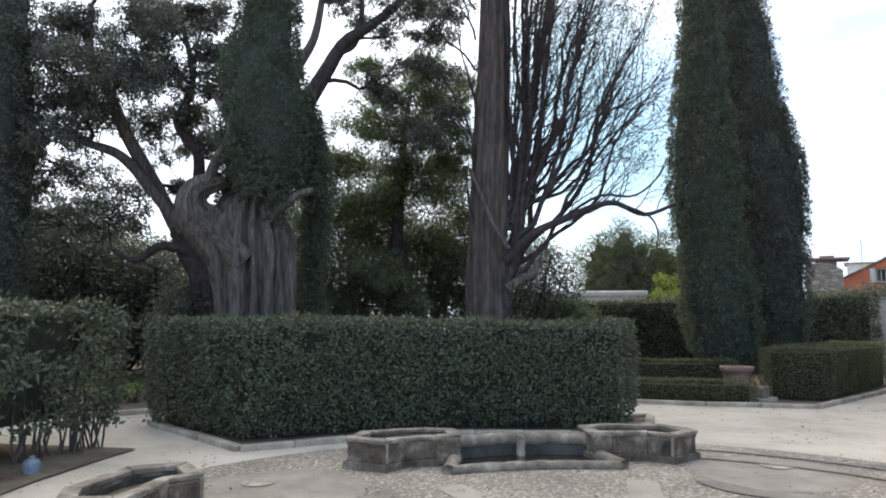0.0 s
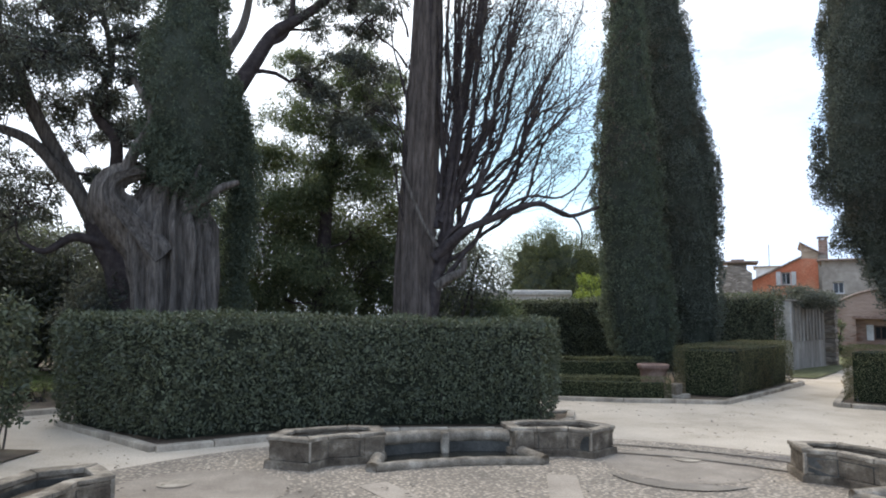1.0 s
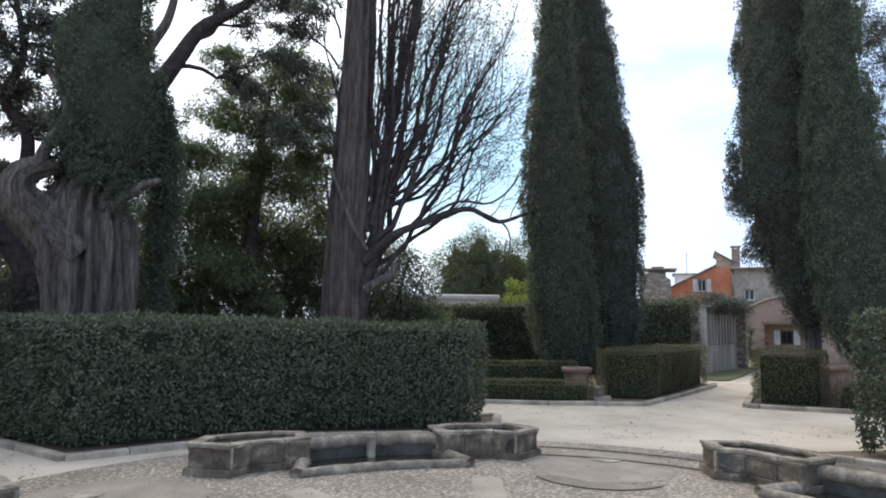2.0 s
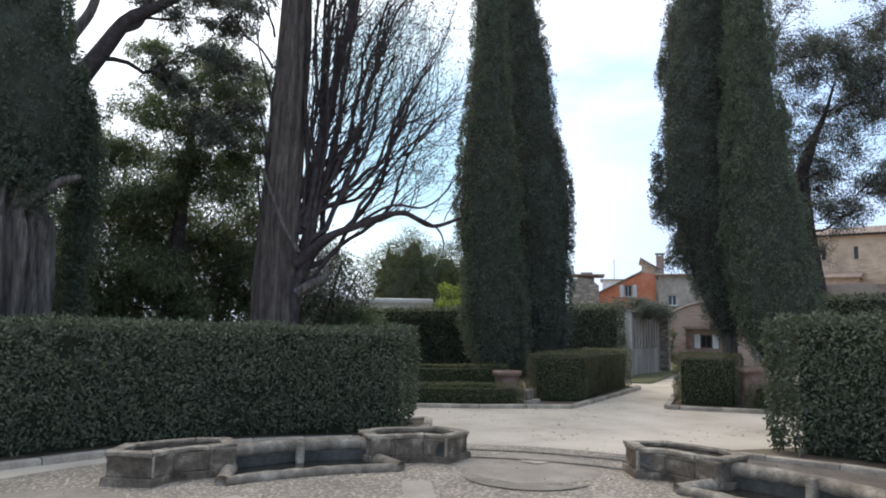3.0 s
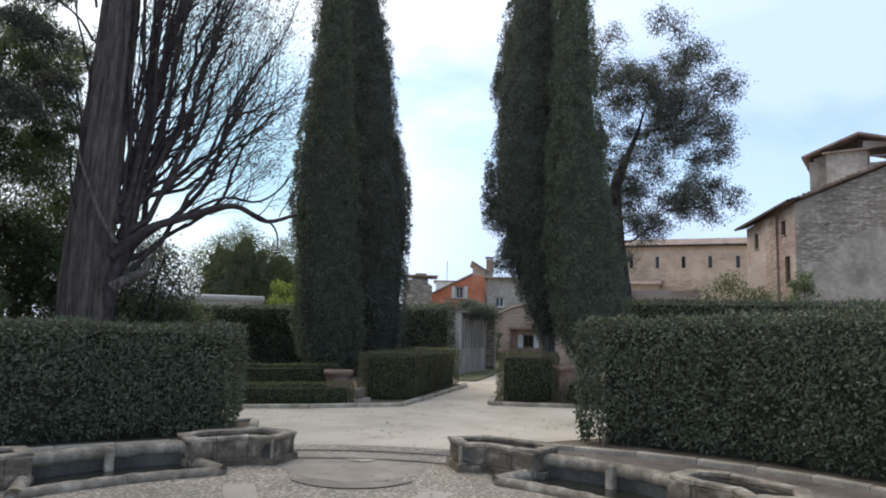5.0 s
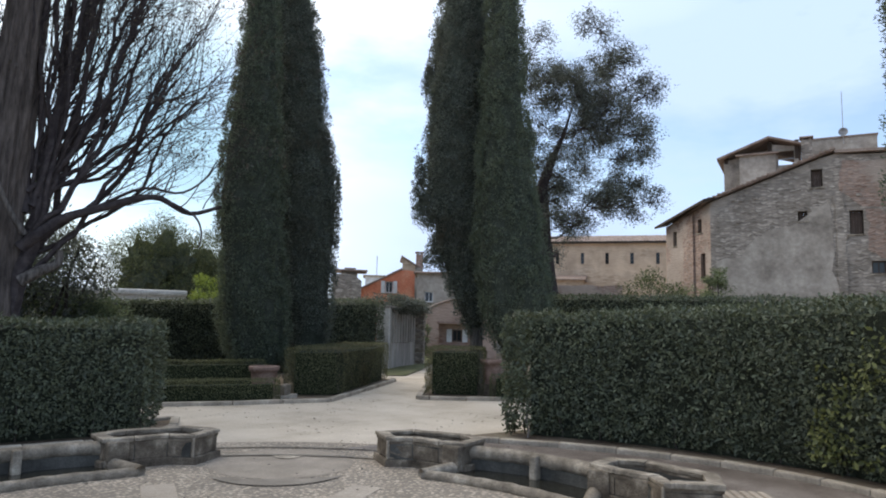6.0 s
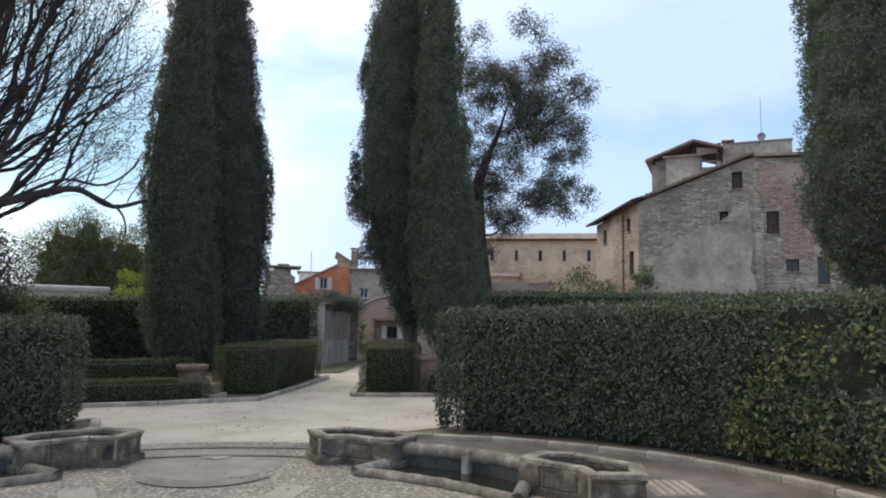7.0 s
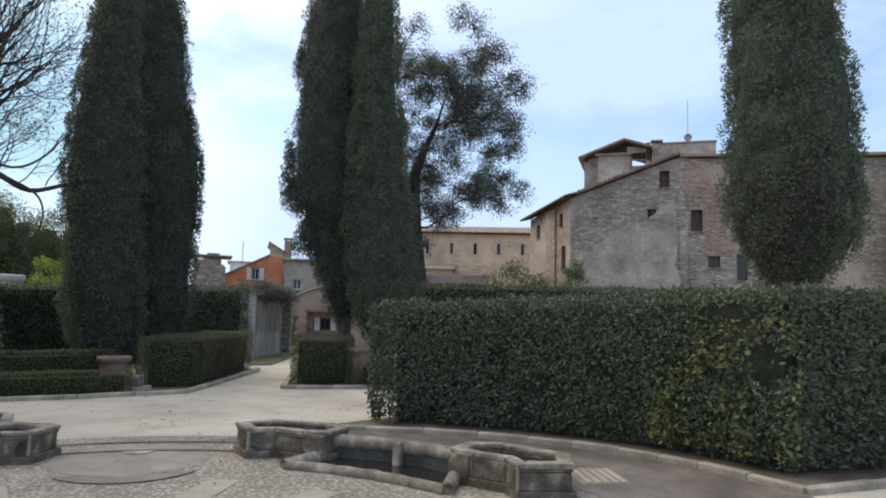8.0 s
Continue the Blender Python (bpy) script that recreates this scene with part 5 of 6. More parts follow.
# shrubs and thickets behind
for az_, d_, rad_, h_, mat_, lab_ in (
        (-27.5, 19.5, 2.3, 4.9, M_oak_dark, "dark evergreen thicket behind the lawn"), (-24.0, 20.5, 2.0, 4.6, M_oak_dark, "dark evergreen thicket behind the lawn"), (-20.0, 21.5, 2.4, 4.0, M_yew, "dense dark shrub in shade"),
        (-16.0, 20.0, 2.0, 3.6, M_oak_dark, "dense dark shrub in shade"), (-11.5, 21.0, 2.2, 3.4, M_yew, "dense dark shrub in shade"), (-6.0, 20.5, 2.2, 5.6, M_oak_dark, "dense dark shrub in shade"),
        (-2.0, 21.5, 2.4, 6.6, M_yew, "tall dark shrub in shade"), (3.5, 21.5, 2.4, 6.8, M_oak_dark, "tall dark shrub in shade"), (8.5, 20.5, 2.0, 5.2, M_yew, "tall dark shrub in shade"), (12.4, 18.5, 1.4, 4.0, M_oak_dark, "dark feathery evergreen shrub"),
        (-33.5, 18.5, 2.3, 5.0, M_oak_dark, "dark evergreen thicket at the garden's edge"), (-14.5, 15.6, 1.0, 2.6, M_oak_dark, "low dark shrub beside the bole"), (15.3, 18.6, 0.9, 2.2, M_yew, "small evergreen shrub by the hedge")):
    shrub(lab_, polar(az_, d_), rad_, h_, 0.12, 26000 if rad_ > 1.5 else 11000, mat_, sprays=220, stemsn=7, heart=0.0 if az_ > -9 else 0.5)
shrub("pale olive-green tree beyond the wall", polar(20.0, 33.5), 2.3, 6.2, 0.12, 42000, M_olive, "shrub_tree", "tree", sprays=260, slim=0.25, heart=0.68)
shrub("pale olive-green tree beyond the wall", polar(23.5, 35.5), 2.0, 5.8, 0.12, 34000, M_olive, "shrub_tree", "tree", sprays=220, slim=0.25, heart=0.68)
shrub("bright yellow-green bush beyond the wall", polar(23.8, 27.0), 0.85, 3.3, 0.12, 6500, M_lime)
shrub("loose green shrub before the old house", polar(60.6, 31.0), 1.5, 4.4, 0.14, 6500, M_olive, sprays=60)
shrub("loose green shrub before the old house", polar(63.4, 31.5), 1.1, 3.6, 0.14, 4500, M_yew, sprays=50)
shrub("ivy climbing the house corner", polar(65.2, 34.6), 0.7, 4.8, 0.13, 5000, M_yew, sprays=60)
shrub("green creeper over the old wall", (15.4, 19.15, 1.95), 1.05, 0.62, 0.1, 6500, M_oak_dark, sprays=60, stemsn=4, flat=0.5)
shrub("green creeper over the old wall", (17.0, 20.3, 1.95), 0.9, 0.5, 0.1, 4800, M_oak_dark, sprays=50, stemsn=4, flat=0.5)
shrub("small clipped shrub on the lawn's edge", polar(-21.0, 13.8), 0.3, 0.55, 0.05, 900, M_box, sprays=20)
shrub("small clipped shrub on the lawn's edge", polar(-19.2, 13.9), 0.3, 0.5, 0.05, 900, M_box, sprays=20)


# ---- houses ----
def wall_mesh(width, top, thick, holes, step=0.8):
    """A wall along local x with its outer face at y = 0, a ragged or sloping top and openings (x0, z0, x1, z1) right through it."""
    xs = sorted({0.0, float(width), *[h[0] for h in holes], *[h[2] for h in holes], *[float(v) for v in np.arange(step, width, step)]})
    xs = [x for i, x in enumerate(xs) if i == 0 or x - xs[i - 1] > 1e-4]
    zs = sorted({0.0, *[h[1] for h in holes], *[h[3] for h in holes]})
    bm = bmesh.new()

    def grid(y):
        return {(i, j): bm.verts.new((x, y, min(z, top(x) - 0.004 * (len(zs) - j)))) for i, x in enumerate(xs) for j, z in enumerate(zs)}, [bm.verts.new((x, y, top(x))) for x in xs]
    (f, ft), (b, bt) = grid(0.0), grid(thick)

    def void(i, j):
        xm, zm = (xs[i] + xs[i + 1]) / 2, (zs[j] + zs[j + 1]) / 2
        return any(h[0] < xm < h[2] and h[1] < zm < h[3] for h in holes)
    nx, nz = len(xs) - 1, len(zs) - 1
    for i in range(nx):
        for j in range(nz):
            if not void(i, j):
                bm.faces.new((f[i, j], f[i + 1, j], f[i + 1, j + 1], f[i, j + 1]))
                bm.faces.new((b[i, j], b[i, j + 1], b[i + 1, j + 1], b[i + 1, j]))
            else:
                for (p, q), nb in ((((i, j), (i + 1, j)), (i, j - 1)), (((i + 1, j), (i + 1, j + 1)), (i + 1, j)), (((i + 1, j + 1), (i, j + 1)), (i, j + 1)), (((i, j + 1), (i, j)), (i - 1, j))):
                    if not (0 <= nb[0] < nx and 0 <= nb[1] < nz and void(*nb)):
                        bm.faces.new((f[p], b[p], b[q], f[q]))
        bm.faces.new((f[i, nz], f[i + 1, nz], ft[i + 1], ft[i]))
        bm.faces.new((b[i, nz], bt[i], bt[i + 1], b[i + 1, nz]))
        bm.faces.new((ft[i], ft[i + 1], bt[i + 1], bt[i]))
    for i in (0, nx):
        col_f, col_b = [f[i, j] for j in range(nz + 1)] + [ft[i]], [b[i, j] for j in range(nz + 1)] + [bt[i]]
        for j in range(len(col_f) - 1):
            bm.faces.new((col_f[j], col_f[j + 1], col_b[j + 1], col_b[j]))
    bmesh.ops.recalc_face_normals(bm, faces=bm.faces[:])
    return bm


def window_in(parent, x0, z0, x1, z1, depth=0.22, frame_mat=None, shutters=None, closed=None, sill=True):
    """A window set back in its opening: frame, panes, a sill and, where it has them, shutters."""
    w = part("window", wall_like(x0 - 0.01, z0 - 0.01, x1 + 0.01, z1 + 0.01, depth, 0.07), frame_mat or M_darkwood, parent)
    if closed:
        n = max(3, int((x1 - x0) / 0.13))
        for i in range(n):
            part("board", boxed(x0 + 0.05 + (x1 - x0 - 0.1) * i / n, depth + 0.015, z0 + 0.05, x0 + 0.045 + (x1 - x0 - 0.1) * (i + 1) / n, depth + 0.045, z1 - 0.05), closed, w)
    else:
        xm = (x0 + x1) / 2
        part("pane", boxed(x0 + 0.05, depth + 0.03, z0 + 0.05, xm - 0.015, depth + 0.04, z1 - 0.05), M_glass, w)
        part("pane", boxed(xm + 0.015, depth + 0.03, z0 + 0.05, x1 - 0.05, depth + 0.04, z1 - 0.05), M_glass, w)
        part("mullion", boxed(xm - 0.02, depth + 0.01, z0 + 0.05, xm + 0.02, depth + 0.05, z1 - 0.05), frame_mat or M_darkwood, w)
    if sill:
        part("sill", boxed(x0 - 0.08, -0.06, z0 - 0.07, x1 + 0.08, depth, z0 - 0.012, 0.01), M_cap, w)
    if shutters:
        hw = (x1 - x0) * 0.5
        for a in (x0 - hw - 0.02, x1 + 0.02):
            part("shutter", boxed(a, -0.055, z0 - 0.02, a + hw, -0.015, z1 + 0.02, 0.006), shutters, w)


def wall_like(x0, z0, x1, z1, y, t):
    """A thin rectangular frame."""
    bm = bmesh.new()
    for a in ((x0, z0, x1, z0 + t), (x0, z1 - t, x1, z1), (x0, z0 + t, x0 + t, z1 - t), (x1 - t, z0 + t, x1, z1 - t)):
        box(bm, a[0], y, a[1], a[2], y + 0.06, a[3])
    return bm


def tiled_slope(parent, x0, x1, y0, z0, y1, z1, pitch=0.24, material=None, name="roof"):
    """A roof slope of half-round tile rows running from eave (y0, z0) to ridge (y1, z1)."""
    n = int((x1 - x0) / (pitch / 4))
    rows = 8
    V, F = [], []
    for j in range(rows + 1):
        s = j / rows
        for i in range(n + 1):
            x = x0 + (x1 - x0) * i / n
            c = abs(math.sin(math.pi * (x - x0) / pitch))
            V.append((x, y0 + (y1 - y0) * s, z0 + (z1 - z0) * s + 0.06 * c - 0.02 * (j % 2) + 0.02 * noise.noise((x * 2, s * 9, 1))))
    w = n + 1
    F = [(j * w + i, j * w + i + 1, (j + 1) * w + i + 1, (j + 1) * w + i) for j in range(rows) for i in range(n)]
    r = part(name, mesh_of(name, [(V, F)]), material or M_tile, parent)
    bm = bmesh.new()
    lo = [bm.verts.new(p) for p in ((x0, y0, z0 - 0.16), (x1, y0, z0 - 0.16), (x1, y1, z1 - 0.16), (x0, y1, z1 - 0.16))]
    hi = [bm.verts.new(p) for p in ((x0, y0, z0 - 0.03), (x1, y0, z0 - 0.03), (x1, y1, z1 - 0.03), (x0, y1, z1 - 0.03))]
    bm.faces.new(lo[::-1])
    bm.faces.new(hi)
    for i in range(4):
        bm.faces.new((lo[i], lo[(i + 1) % 4], hi[(i + 1) % 4], hi[i]))
    part("roof_underside", bm, M_darkwood, r)
    return r


def chimney(parent, x, y, z0, z1, w=0.35, name="chimney", cap=True, material=None):
    c = part(name, prism([(x - w / 2, y - w / 2), (x + w / 2, y - w / 2), (x + w / 2, y + w / 2), (x - w / 2, y + w / 2)], z0, z1, 0.02, 0.01), material or M_rubble, parent)
    if cap:
        part("cap", prism([(x - w * 0.65, y - w * 0.65), (x + w * 0.65, y - w * 0.65), (x + w * 0.65, y + w * 0.65), (x - w * 0.65, y + w * 0.65)], z1 + 0.08, z1 + 0.16, 0.02), M_tile, c)
        for sx in (-1, 1):
            part("cap_brick", boxed(x + sx * w * 0.35 - 0.05, y - w * 0.4, z1 - 0.01, x + sx * w * 0.35 + 0.05, y + w * 0.4, z1 + 0.09), M_rubble_red, c)


def ragged(pts, y0, y1, cuts=5, amount=0.16):
    """A thin coat whose outline wanders: a plan on the wall (x, z)."""
    out = []
    for i in range(len(pts)):
        a, b = np.array(pts[i]), np.array(pts[(i + 1) % len(pts)])
        for k in range(cuts):
            p = a + (b - a) * k / cuts
            out.append((p[0] + amount * noise.noise((p[0] * 2.3, p[1] * 2.3, 4)), p[1] + amount * noise.noise((p[0] * 2.3, p[1] * 2.3, 9))))
    bm = bmesh.new()
    fr = [bm.verts.new((x, y0, z)) for x, z in out]
    bk = [bm.verts.new((x, y1, z)) for x, z in out]
    bm.faces.new(fr)
    for i in range(len(out)):
        bm.faces.new((fr[i], bk[i], bk[(i + 1) % len(out)], fr[(i + 1) % len(out)]))
    bmesh.ops.recalc_face_normals(bm, faces=bm.faces[:])
    return bm


# the great rubble house: front along local x, from its near corner
house = thing("old_house", "tall old rubble-stone house with peeling grey render", "house", (32.52, 15.32, 0), -71.0)


def house_top(x):
    return float(np.interp(x, [0, 5.5, 5.8, 8, 16], [8.0, 10.02, 9.9, 9.8, 9.5]))


openings = [(4.5, 8.45, 4.98, 9.3), (3.9, 6.85, 4.3, 7.33), (6.0, 6.15, 6.55, 7.25), (6.78, 4.32, 7.34, 4.9), (8.1, 3.7, 8.6, 5.0), (11.5, 6.2, 12.1, 7.3)]
front = part("wall", wall_mesh(16, house_top, 0.5, openings), M_rubble, house)
part("peeling_render", ragged([(0.1, 0.0), (5.42, 0.0), (5.42, 7.75), (4.5, 7.5), (3.75, 6.65), (2.4, 6.45), (1.3, 5.4), (0.35, 4.9)], -0.03, 0.0, 9, 0.4), M_render, front, "patchy stained grey render")
part("brick_patch", ragged([(6.6, 7.4), (8.4, 7.3), (8.4, 9.5), (5.75, 9.6), (5.6, 8.2)], -0.02, 0.0), M_rubble_red, front, "reddish brick patching")
part("brick_patch", ragged([(7.3, 5.0), (8.0, 5.1), (7.8, 7.2), (6.7, 7.3), (6.7, 5.4)], -0.018, 0.0), M_rubble_red, front, "reddish brick patching")
part("bonding_course", ragged([(5.45, 0), (5.85, 0), (5.8, 5.5), (5.9, 6.8), (5.7, 8.1), (5.4, 8.0), (5.5, 6)], -0.07, 0.0, 7, 0.1), M_rubble, front, "projecting rough bonding stones")
window_in(front, *openings[0], closed=M_shutter)
window_in(front, *openings[1], closed=M_shutter)
window_in(front, *openings[2], closed=M_shutter)
window_in(front, *openings[3], frame_mat=M_shutter)
window_in(front, *openings[4], frame_mat=M_shutter)
window_in(front, *openings[5], closed=M_shutter)
for k, (px, pz) in enumerate(((1.0, 8.0), (1.35, 7.95), (2.0, 8.02), (6.3, 7.9), (7.6, 8.3), (1.2, 6.9), (7.3, 6.1))):
    part("putlog_stone", prism([(px, -0.09), (px + 0.2, -0.09), (px + 0.2, 0.0), (px, 0.0)], pz, pz + 0.12, 0.015), M_rubble, front)
# the flank that runs back from the corner
sw = part("flank_wall", wall_mesh(4.6, lambda x: 8.0 - 0.13 * x, 0.4, [(0.5, 4.2, 0.95, 5.5), (0.8, 6.6, 1.2, 7.3), (3.4, 6.2, 3.8, 7.0)]), M_rubble_red, house)
sw.matrix_basis = pose(0, 0, 0, 0, 0, 127)
sw.scale = (1, -1, 1)
for o in ((0.5, 4.2, 0.95, 5.5), (0.8, 6.6, 1.2, 7.3), (3.4, 6.2, 3.8, 7.0)):
    window_in(sw, *o, depth=0.15, closed=M_shutter)
part("brick_pier", boxed(1.5, -0.12, 0, 2.5, 0.0, 7.6), M_rubble_red, sw, "exposed red brick pier")
ev = bmesh.new()
v = [ev.verts.new(p) for p in ((-0.35, -0.55, 7.98), (4.9, -0.55, 7.3), (4.9, 0.2, 7.5), (-0.35, 0.2, 8.18))]
u = [ev.verts.new(q.co + Vector((0, 0, 0.12))) for q in v]
for q in (v[::-1], u, *[(v[i], v[(i + 1) % 4], u[(i + 1) % 4], u[i]) for i in range(4)]):
    ev.faces.new(q)
part("eave", ev, M_darkwood, sw, "dark overhanging wooden eave")
part("rear_wall", boxed(3.5, 8.5, 0, 16, 8.9, 8.4), M_rubble, house)
part("end_wall", boxed(15.6, 0.5, 0, 16, 8.5, 9.3), M_rubble, house)
rf = bmesh.new()
for (xa, za), (xb, zb) in (((-0.35, 7.95), (5.5, 10.12)), ((5.5, 10.0), (16.2, 9.62))):
    v = [rf.verts.new(p) for p in ((xa, -0.22, za - 0.02), (xb, -0.22, zb - 0.02), (xb, 9, zb - 0.02), (xa - (2.4 if xa < 0 else 0), 4.3 if xa < 0 else 9, za - (0.55 if xa < 0 else 0.02)))]
    u = [rf.verts.new(q.co + Vector((0, 0, 0.13))) for q in v]
    rf.faces.new(v[::-1])
    rf.faces.new(u)
    for i in range(4):
        rf.faces.new((v[i], v[(i + 1) % 4], u[(i + 1) % 4], u[i]))
roof = part("roof", rf, M_tile, house)
for i in range(26):
    x = -0.3 + i * 0.225
    z = 8.1 + (x + 0.3) * 0.371
    part("verge_tile", boxed(x, -0.3, z - 0.05, x + 0.215, 0.15, z + 0.03 + 0.02 * (i % 2), 0.01), M_tile, roof)
# attic tower and terrace standing behind the gable
part("tower_wall", wall_mesh(3.6, lambda x: float(np.interp(x, [0, 0.3, 0.35, 2.1, 2.4, 3.6], [10.72, 10.8, 10.85, 10.9, 11.45, 11.25])), 0.3, [(2.65, 10.3, 3.4, 11.05)], 0.3), M_render, house).matrix_basis = pose(0.42, 3.0, 0, 0, 0, 0)
part("tower_flank", boxed(0.42, 3.3, 6, 0.62, 6.6, 10.75), M_render, house)
part("lean_to", boxed(1.22, 2.62, 8, 2.98, 3.0, 10.86), M_render, house)
part("lean_to_roof", prism([(1.05, 2.45), (3.1, 2.45), (3.1, 3.0), (1.05, 3.0)], 10.86, [10.92, 10.92, 11.1, 11.1]), M_tile, house)
part("tower_back", boxed(0.42, 6.6, 8, 4.1, 6.8, 11.0), M_inside, house)
for px in (0.45, 2.6, 3.85):
    part("loggia_post", boxed(px, 2.98, 10.6, px + 0.2, 3.2, 10.8 + 0.4 * min(px, 2.0)), M_darkwood, house)
part("railing", boxed(3.05, 3.12, 10.62, 3.85, 3.16, 10.68), M_metal, house)
tr_ = bmesh.new()
for (xa, za), (xb, zb) in (((0.12, 10.74), (2.65, 11.7)), ((2.65, 11.7), (4.15, 11.22))):
    v = [tr_.verts.new(p) for p in ((xa, 2.5, za), (xb, 2.5, zb), (xb, 7.2, zb), (xa, 7.2, za))]
    u = [tr_.verts.new(q.co + Vector((0, 0, 0.11))) for q in v]
    tr_.faces.new(v[::-1])
    tr_.faces.new(u)
    for i in range(4):
        tr_.faces.new((v[i], v[(i + 1) % 4], u[(i + 1) % 4], u[i]))
part("tower_roof", tr_, M_tile, house)
part("terrace_wall", boxed(4.2, 4.2, 8.5, 7.6, 4.5, 11.78), M_render, house)
part("terrace_coping", boxed(4.15, 4.15, 11.78, 7.65, 4.55, 11.86), M_tile, house)
part("awning", prism([(8.2, 3.2), (9.5, 3.2), (9.5, 4.1), (8.2, 4.1)], 11.2, [11.25, 11.25, 11.7, 11.7]), M_white, house, "small white sloping awning")
chimney(house, 4.4, 3.2, 9.4, 11.55, 0.5)
chimney(house, 8.6, 3.4, 9.4, 12.2, 0.3)
part("mast", mesh_of("mast", [tube_data([(6.1, 4.0, 11.4), (6.1, 4.0, 12.4), (6.1, 4.0, 14.2)], [0.02, 0.018, 0.012], 6)]), M_metal, house)
V, F = [], []
for i in range(5):
    for k in range(16):
        a = 2 * math.pi * k / 16
        V.append((6.1 + 0.055 * i * math.cos(a), 3.95 - 0.012 * i * i / 2, 12.0 + 0.055 * i * math.sin(a)))
F = [(i * 16 + k, i * 16 + (k + 1) % 16, (i + 1) * 16 + (k + 1) % 16, (i + 1) * 16 + k) for i in range(4) for k in range(16)]
part("satellite_dish", mesh_of("satellite_dish", [(V, F), ([(x, y + 0.02, z) for x, y, z in V], [q[::-1] for q in F])]), M_metal, house)

# annex seen beyond the broad cypress
annex = thing("annex_house", "lower stained stone annex beside the old house", "house", (35.9, 1.2, 0), -84)
part("wall", wall_mesh(10, lambda x: 9.6 if x < 2 else 8.8, 0.4, [(2.6, 6.4, 3.2, 7.2)]), M_render, annex)
part("stone_patch", ragged([(0.3, 5.5), (2.3, 5.7), (2.2, 7.6), (0.4, 7.4)], -0.02, 0.0), M_white, annex, "remnant of pale plaster")
part("eave", boxed(1.9, -0.3, 8.8, 10.2, 6, 8.95), M_tile, annex)
part("rear_wall", boxed(0, 5.6, 0, 10, 6, 8.7), M_render, annex)
window_in(annex, 2.6, 6.4, 3.2, 7.2, closed=M_shutter)

# long tan building
tan = thing("tan_building", "long tan masonry building with slit windows and tiled roof", "building", (44.5, 37.7, 0), -58.0)
slits = [(u - 0.14, 6.95, u + 0.14, 7.9) for u in (2.9, 5.0, 7.03, 9.05, 11.1)]
tw = part("wall", wall_mesh(14.5, lambda x: 8.75, 0.5, slits), M_tan, tan)
for sx0, sz0, sx1, sz1 in slits:
    wd = part("window", boxed(sx0 - 0.0, 0.25, sz0, sx1, 0.3, sz1), M_glass, tw)
    part("sill", boxed(sx0 - 0.05, -0.05, sz0 - 0.08, sx1 + 0.05, 0.2, sz0 - 0.005), M_tan, wd)
part("cornice", boxed(-0.1, -0.18, 8.6, 14.6, 0.0, 8.76, 0.03), M_tan, tan)
tiled_slope(tan, -0.3, 14.8, -0.35, 8.8, 4.5, 9.9, 0.3)
part("rear_wall", boxed(0, 8.5, 0, 14.5, 9, 8.7), M_tan, tan)
part("end_wall", boxed(0, 0.5, 0, 0.4, 8.5, 8.7), M_tan, tan)
part("pipe", mesh_of("pipe", [tube_data([(13.3, -0.07, 3), (13.3, -0.07, 6), (13.3, -0.07, 8.6)], [0.05] * 3, 8)]), M_darkwood, tan)
part("lean_to", boxed(1.0, -2.5, 0, 5.2, -0.02, 5.4), M_tan, tan)
part("lean_to_roof", prism([(0.8, -2.8), (5.4, -2.8), (5.4, -0.02), (0.8, -0.02)], 5.4, [5.5, 5.5, 6.0, 6.0]), M_tile, tan)
gw = thing("garden_wall", "long reddish brick garden wall below the tan building", "wall", polar(49.0, 45.0), -52.5, "", "structure")
part("wall_run", wall_mesh(7.0, lambda x: 4.35 + 0.05 * math.sin(3 * x), 0.4, []), M_rubble_red, gw)

# red-washed house, grey houses and the lodge at the path's end
red = thing("red_house", "small house washed faded orange red with white shutters", "house", (25.55, 35.65, 0), -37.7)


def red_top(x):
    return float(np.interp(x, [0, 2.95, 3.75], [3.62, 5.1, 5.0]))


rw = part("wall", wall_mesh(3.75, red_top, 0.3, [(1.85, 3.55, 2.35, 4.3)], 0.35), M_red, red)
window_in(rw, 1.85, 3.55, 2.35, 4.3, 0.12, M_white, M_white)
part("party_wall", boxed(3.76, -0.1, 0, 4.2, 3, 5.25), M_rubble, red, "bare grey-tan party wall")
uw = part("upper_wall", wall_mesh(0.9, lambda x: 5.9 - 0.65 * x, 0.25, [], 0.3), M_tan, red, "patched tan upper wall")
uw.matrix_basis = pose(2.93, 0.05, 0)
rr_ = bmesh.new()
for (xa, za), (xb, zb), ya in (((-0.25, 3.5), (2.93, 5.12), -0.12), ((2.85, 5.95), (4.25, 5.1), -0.06)):
    v = [rr_.verts.new(p) for p in ((xa, ya, za), (xb, ya, zb), (xb, 4, zb), (xa, 4, za))]
    u = [rr_.verts.new(q.co + Vector((0, 0, 0.09))) for q in v]
    rr_.faces.new(v[::-1])
    rr_.faces.new(u)
    for i in range(4):
        rr_.faces.new((v[i], v[(i + 1) % 4], u[(i + 1) % 4], u[i]))
part("roof", rr_, M_tile, red)
part("rear_wall", boxed(0, 3.7, 0, 3.35, 4, 3.9), M_tan, red)
chimney(red, 4.05, 0.3, 4.6, 6.15, 0.45, "chimney", True, M_lodge)
grey = thing("grey_house", "grey stone house with a low tiled cap", "house", polar(33.6, 41.0), -34)
part("wall", wall_mesh(1.75, lambda x: 4.5 - 0.45 * max(0, x - 0.8) ** 2, 0.4, [], 0.2), M_rubble, grey)
part("rear_wall", boxed(0, 3, 0, 1.7, 3.3, 4), M_rubble, grey)
part("lantern", boxed(0.5, 0.6, 4.0, 1.5, 2.0, 4.7), M_render, grey)
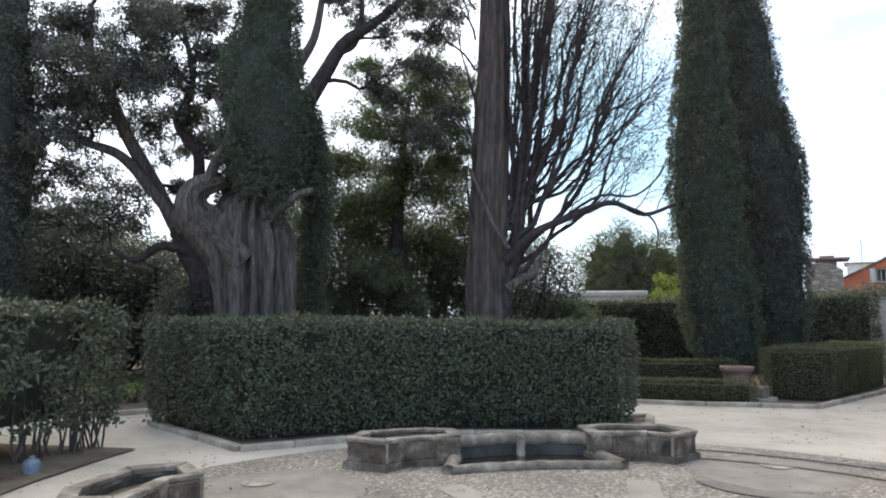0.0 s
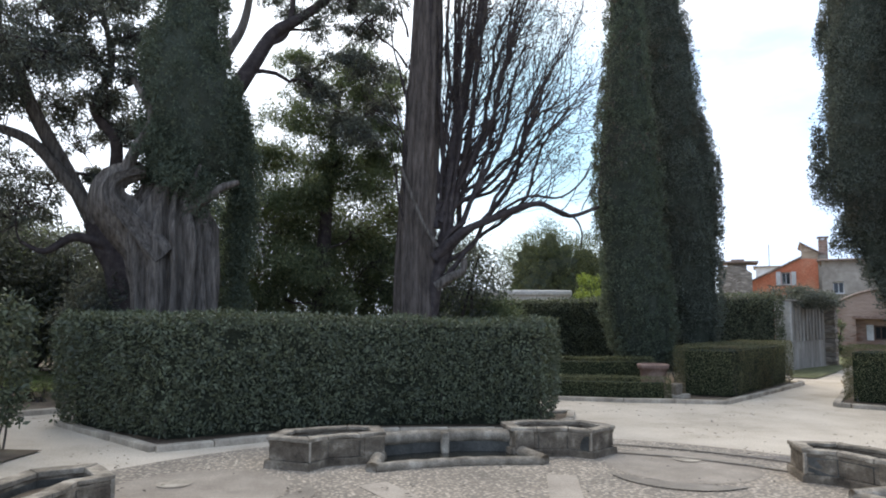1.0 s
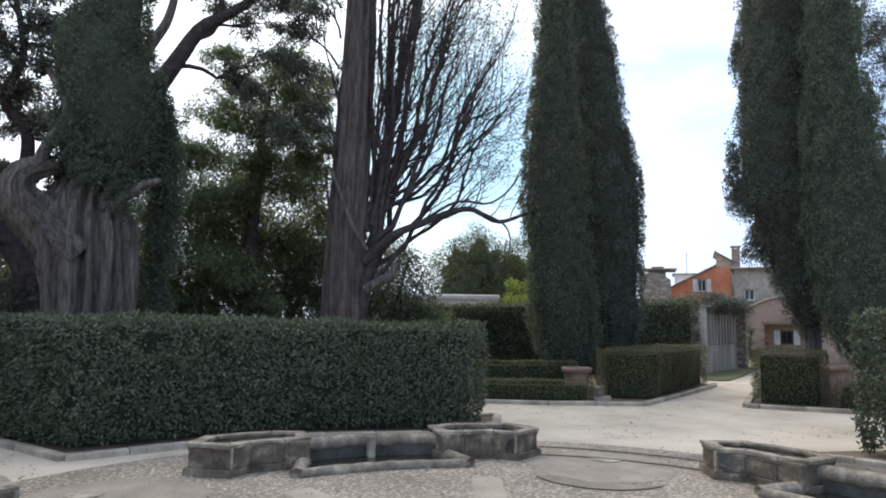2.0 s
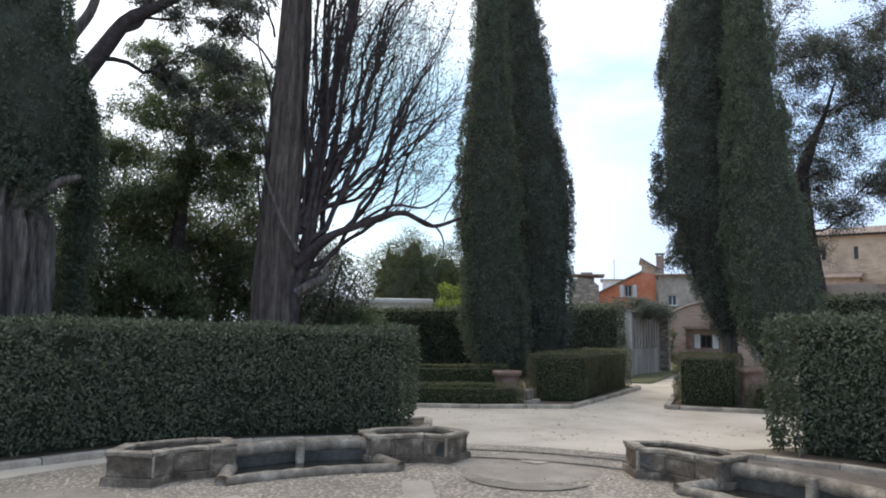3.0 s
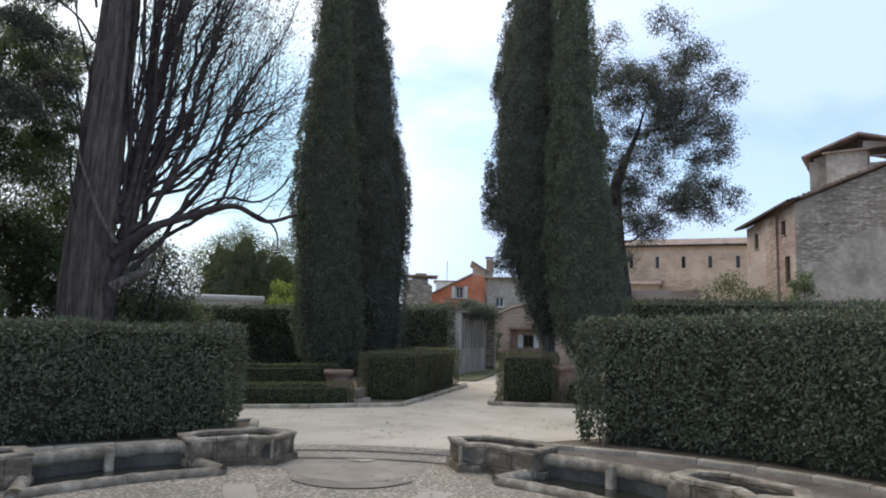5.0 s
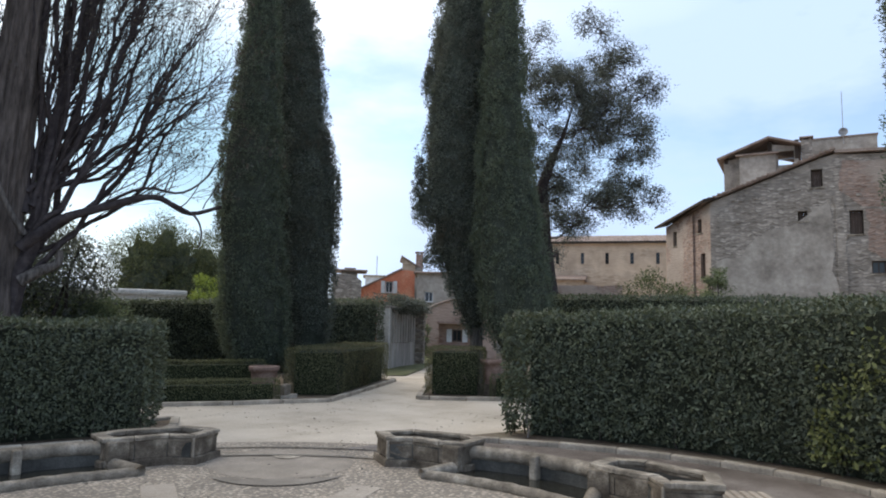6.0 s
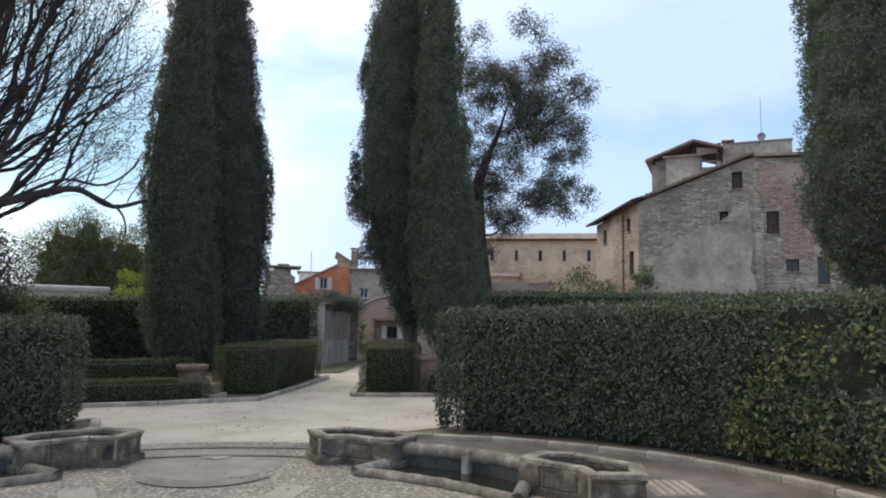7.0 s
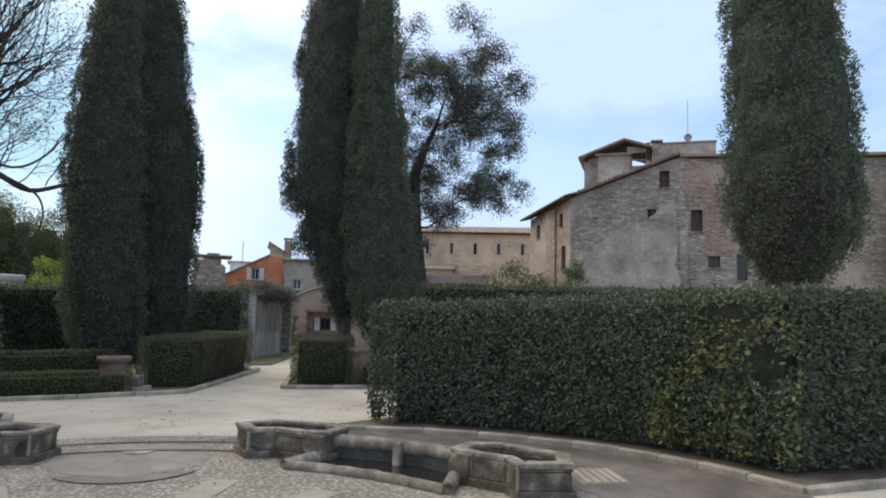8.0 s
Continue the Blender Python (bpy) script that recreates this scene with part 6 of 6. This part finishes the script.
part("lantern_roof", prism([(0.1, 0.2), (2.1, 0.2), (2.1, 2.4), (0.1, 2.4)], 4.7, 4.8, 0.02), M_tile, grey)
part("lantern_cap", boxed(0.7, 0.8, 4.8, 1.4, 1.6, 4.95, 0.03), M_tile, grey)
gh = thing("plain_grey_house", "plain grey rendered house behind the lodge", "house", polar(40.75, 38.5), -43)
part("wall", wall_mesh(6.0, lambda x: 4.5, 0.3, [(0.45, 2.85, 0.95, 3.45)]), M_render, gh)
window_in(gh, 0.45, 2.85, 0.95, 3.45, 0.1, M_white)
part("roof", prism([(-0.2, -0.2), (6.2, -0.2), (6.2, 4), (-0.2, 4)], 4.48, [4.55, 4.55, 4.9, 4.9]), M_tile, gh)
far_ = thing("white_house", "distant white flat-roofed house", "house", polar(36.3, 60.0), -37)
part("wall", boxed(0, 0, 0, 3.4, 3, 5.7), M_white, far_)
part("roof_slab", boxed(-0.2, -0.2, 5.7, 3.6, 3.2, 5.8), M_cap, far_)
part("roof_hut", boxed(2.4, 0.5, 5.8, 3.3, 1.5, 6.2), M_white, far_)
part("mast", mesh_of("mast", [tube_data([(1.0, 0.5, 5.7), (1.0, 0.5, 6.5), (1.0, 0.5, 7.6)], [0.03] * 3, 6)]), M_metal, far_)
lodge = thing("lodge", "small brown brick lodge with an arched gable", "house", polar(41.3, 33.5), -43)


def arch_top(x):
    return 2.1 + 0.72 * math.sin(math.pi * min(1, max(0, x / 3.7))) ** 0.8


lo_ = part("wall", wall_mesh(3.7, arch_top, 0.3, [(0.85, 0.5, 2.9, 1.62)], 0.18), M_lodge, lodge)
part("arch_trim", mesh_of("arch_trim", [tube_data([(x, -0.03, arch_top(x) + 0.03) for x in np.linspace(0, 3.7, 24)], [0.05] * 24, 6)]), M_tile, lodge)
part("lintel", boxed(0.75, -0.06, 1.63, 3.0, 0.05, 1.75, 0.01), M_terracotta, lodge)
iw = part("inner_wall", wall_mesh(2.3, lambda x: 1.7, 0.1, [(0.75, 0.75, 1.25, 1.35)]), M_lodge, lodge)
iw.matrix_basis = pose(0.75, 0.45, 0)
window_in(iw, 0.75, 0.75, 1.25, 1.35, 0.05, M_shutter, M_white, None, False)
part("roof", prism([(0, 0.3), (3.7, 0.3), (3.7, 3), (0, 3)], 1.9, [2.05, 2.05, 2.3, 2.3]), M_tile, lodge)

# old garden wall by the path, its pale end and a rubble pier
ow = thing("garden_wall", "weathered grey garden wall with streaked fluted face", "wall", (14.68, 18.4, 0), 35.0, "", "structure")
part("wall_run", wall_mesh(3.75, lambda x: 2.12, 0.34, []), M_oldwall, ow)
for i in range(9):
    part("flute", boxed(0.35 + 0.36 * i, -0.05, 0.9, 0.5 + 0.36 * i, 0.0, 2.0, 0.02), M_oldwall, ow)
part("end_pier", boxed(-0.16, -0.04, 0, 0.0, 0.42, 2.14, 0.01), M_marble, ow, "pale plastered wall end")
part("coping", boxed(-0.2, -0.08, 2.14, 3.8, 0.42, 2.2, 0.015), M_oldwall, ow)
pier = thing("rubble_pier", "broken rubble stone pier beside the wall", "pier", (17.9, 20.5, 0), 35)
for i in range(14):
    part("stone", prism([(-0.16 + 0.05 * rng.normal(), -0.2), (0.2 + 0.05 * rng.normal(), -0.2), (0.18, 0.2), (-0.18, 0.2)], 0.16 * i - 0.01, 0.16 * i + 0.14, 0.025, 0.02), M_rubble if i % 3 else M_cap, pier)
sheet("grass_verge", [(12.9, 16.2), (14.4, 18.4), (17.8, 20.3), (18.4, 20.2), (15.5, 17.6), (13.4, 15.9)], 0.03, M_verge, "rough grass verge at the wall's foot", "grass")
bw = thing("garden_wall", "pale stone wall with rounded coping beyond the hedge", "wall", (5.2, 26.6, 0), -19.0, "", "structure")
part("wall_run", wall_mesh(5.2, lambda x: 2.4, 0.5, []), M_marble, bw)
part("coping", prism([(-0.05, -0.08), (5.25, -0.08), (5.25, 0.58), (-0.05, 0.58)], 2.4, 2.62, 0.08), M_marble, bw)
sheet("grass_verge", [(18.5, 20.4), (20.5, 20.2), (36, 31), (31, 39), (15.5, 22.5), (17.6, 21.2)], 0.028, M_verge, "rough dull grass before the lodge", "grass")
shrub("green vine beside the rubble pier", (18.25, 20.75, 0), 0.3, 2.2, 0.1, 1800, M_yew, sprays=30, stemsn=3)
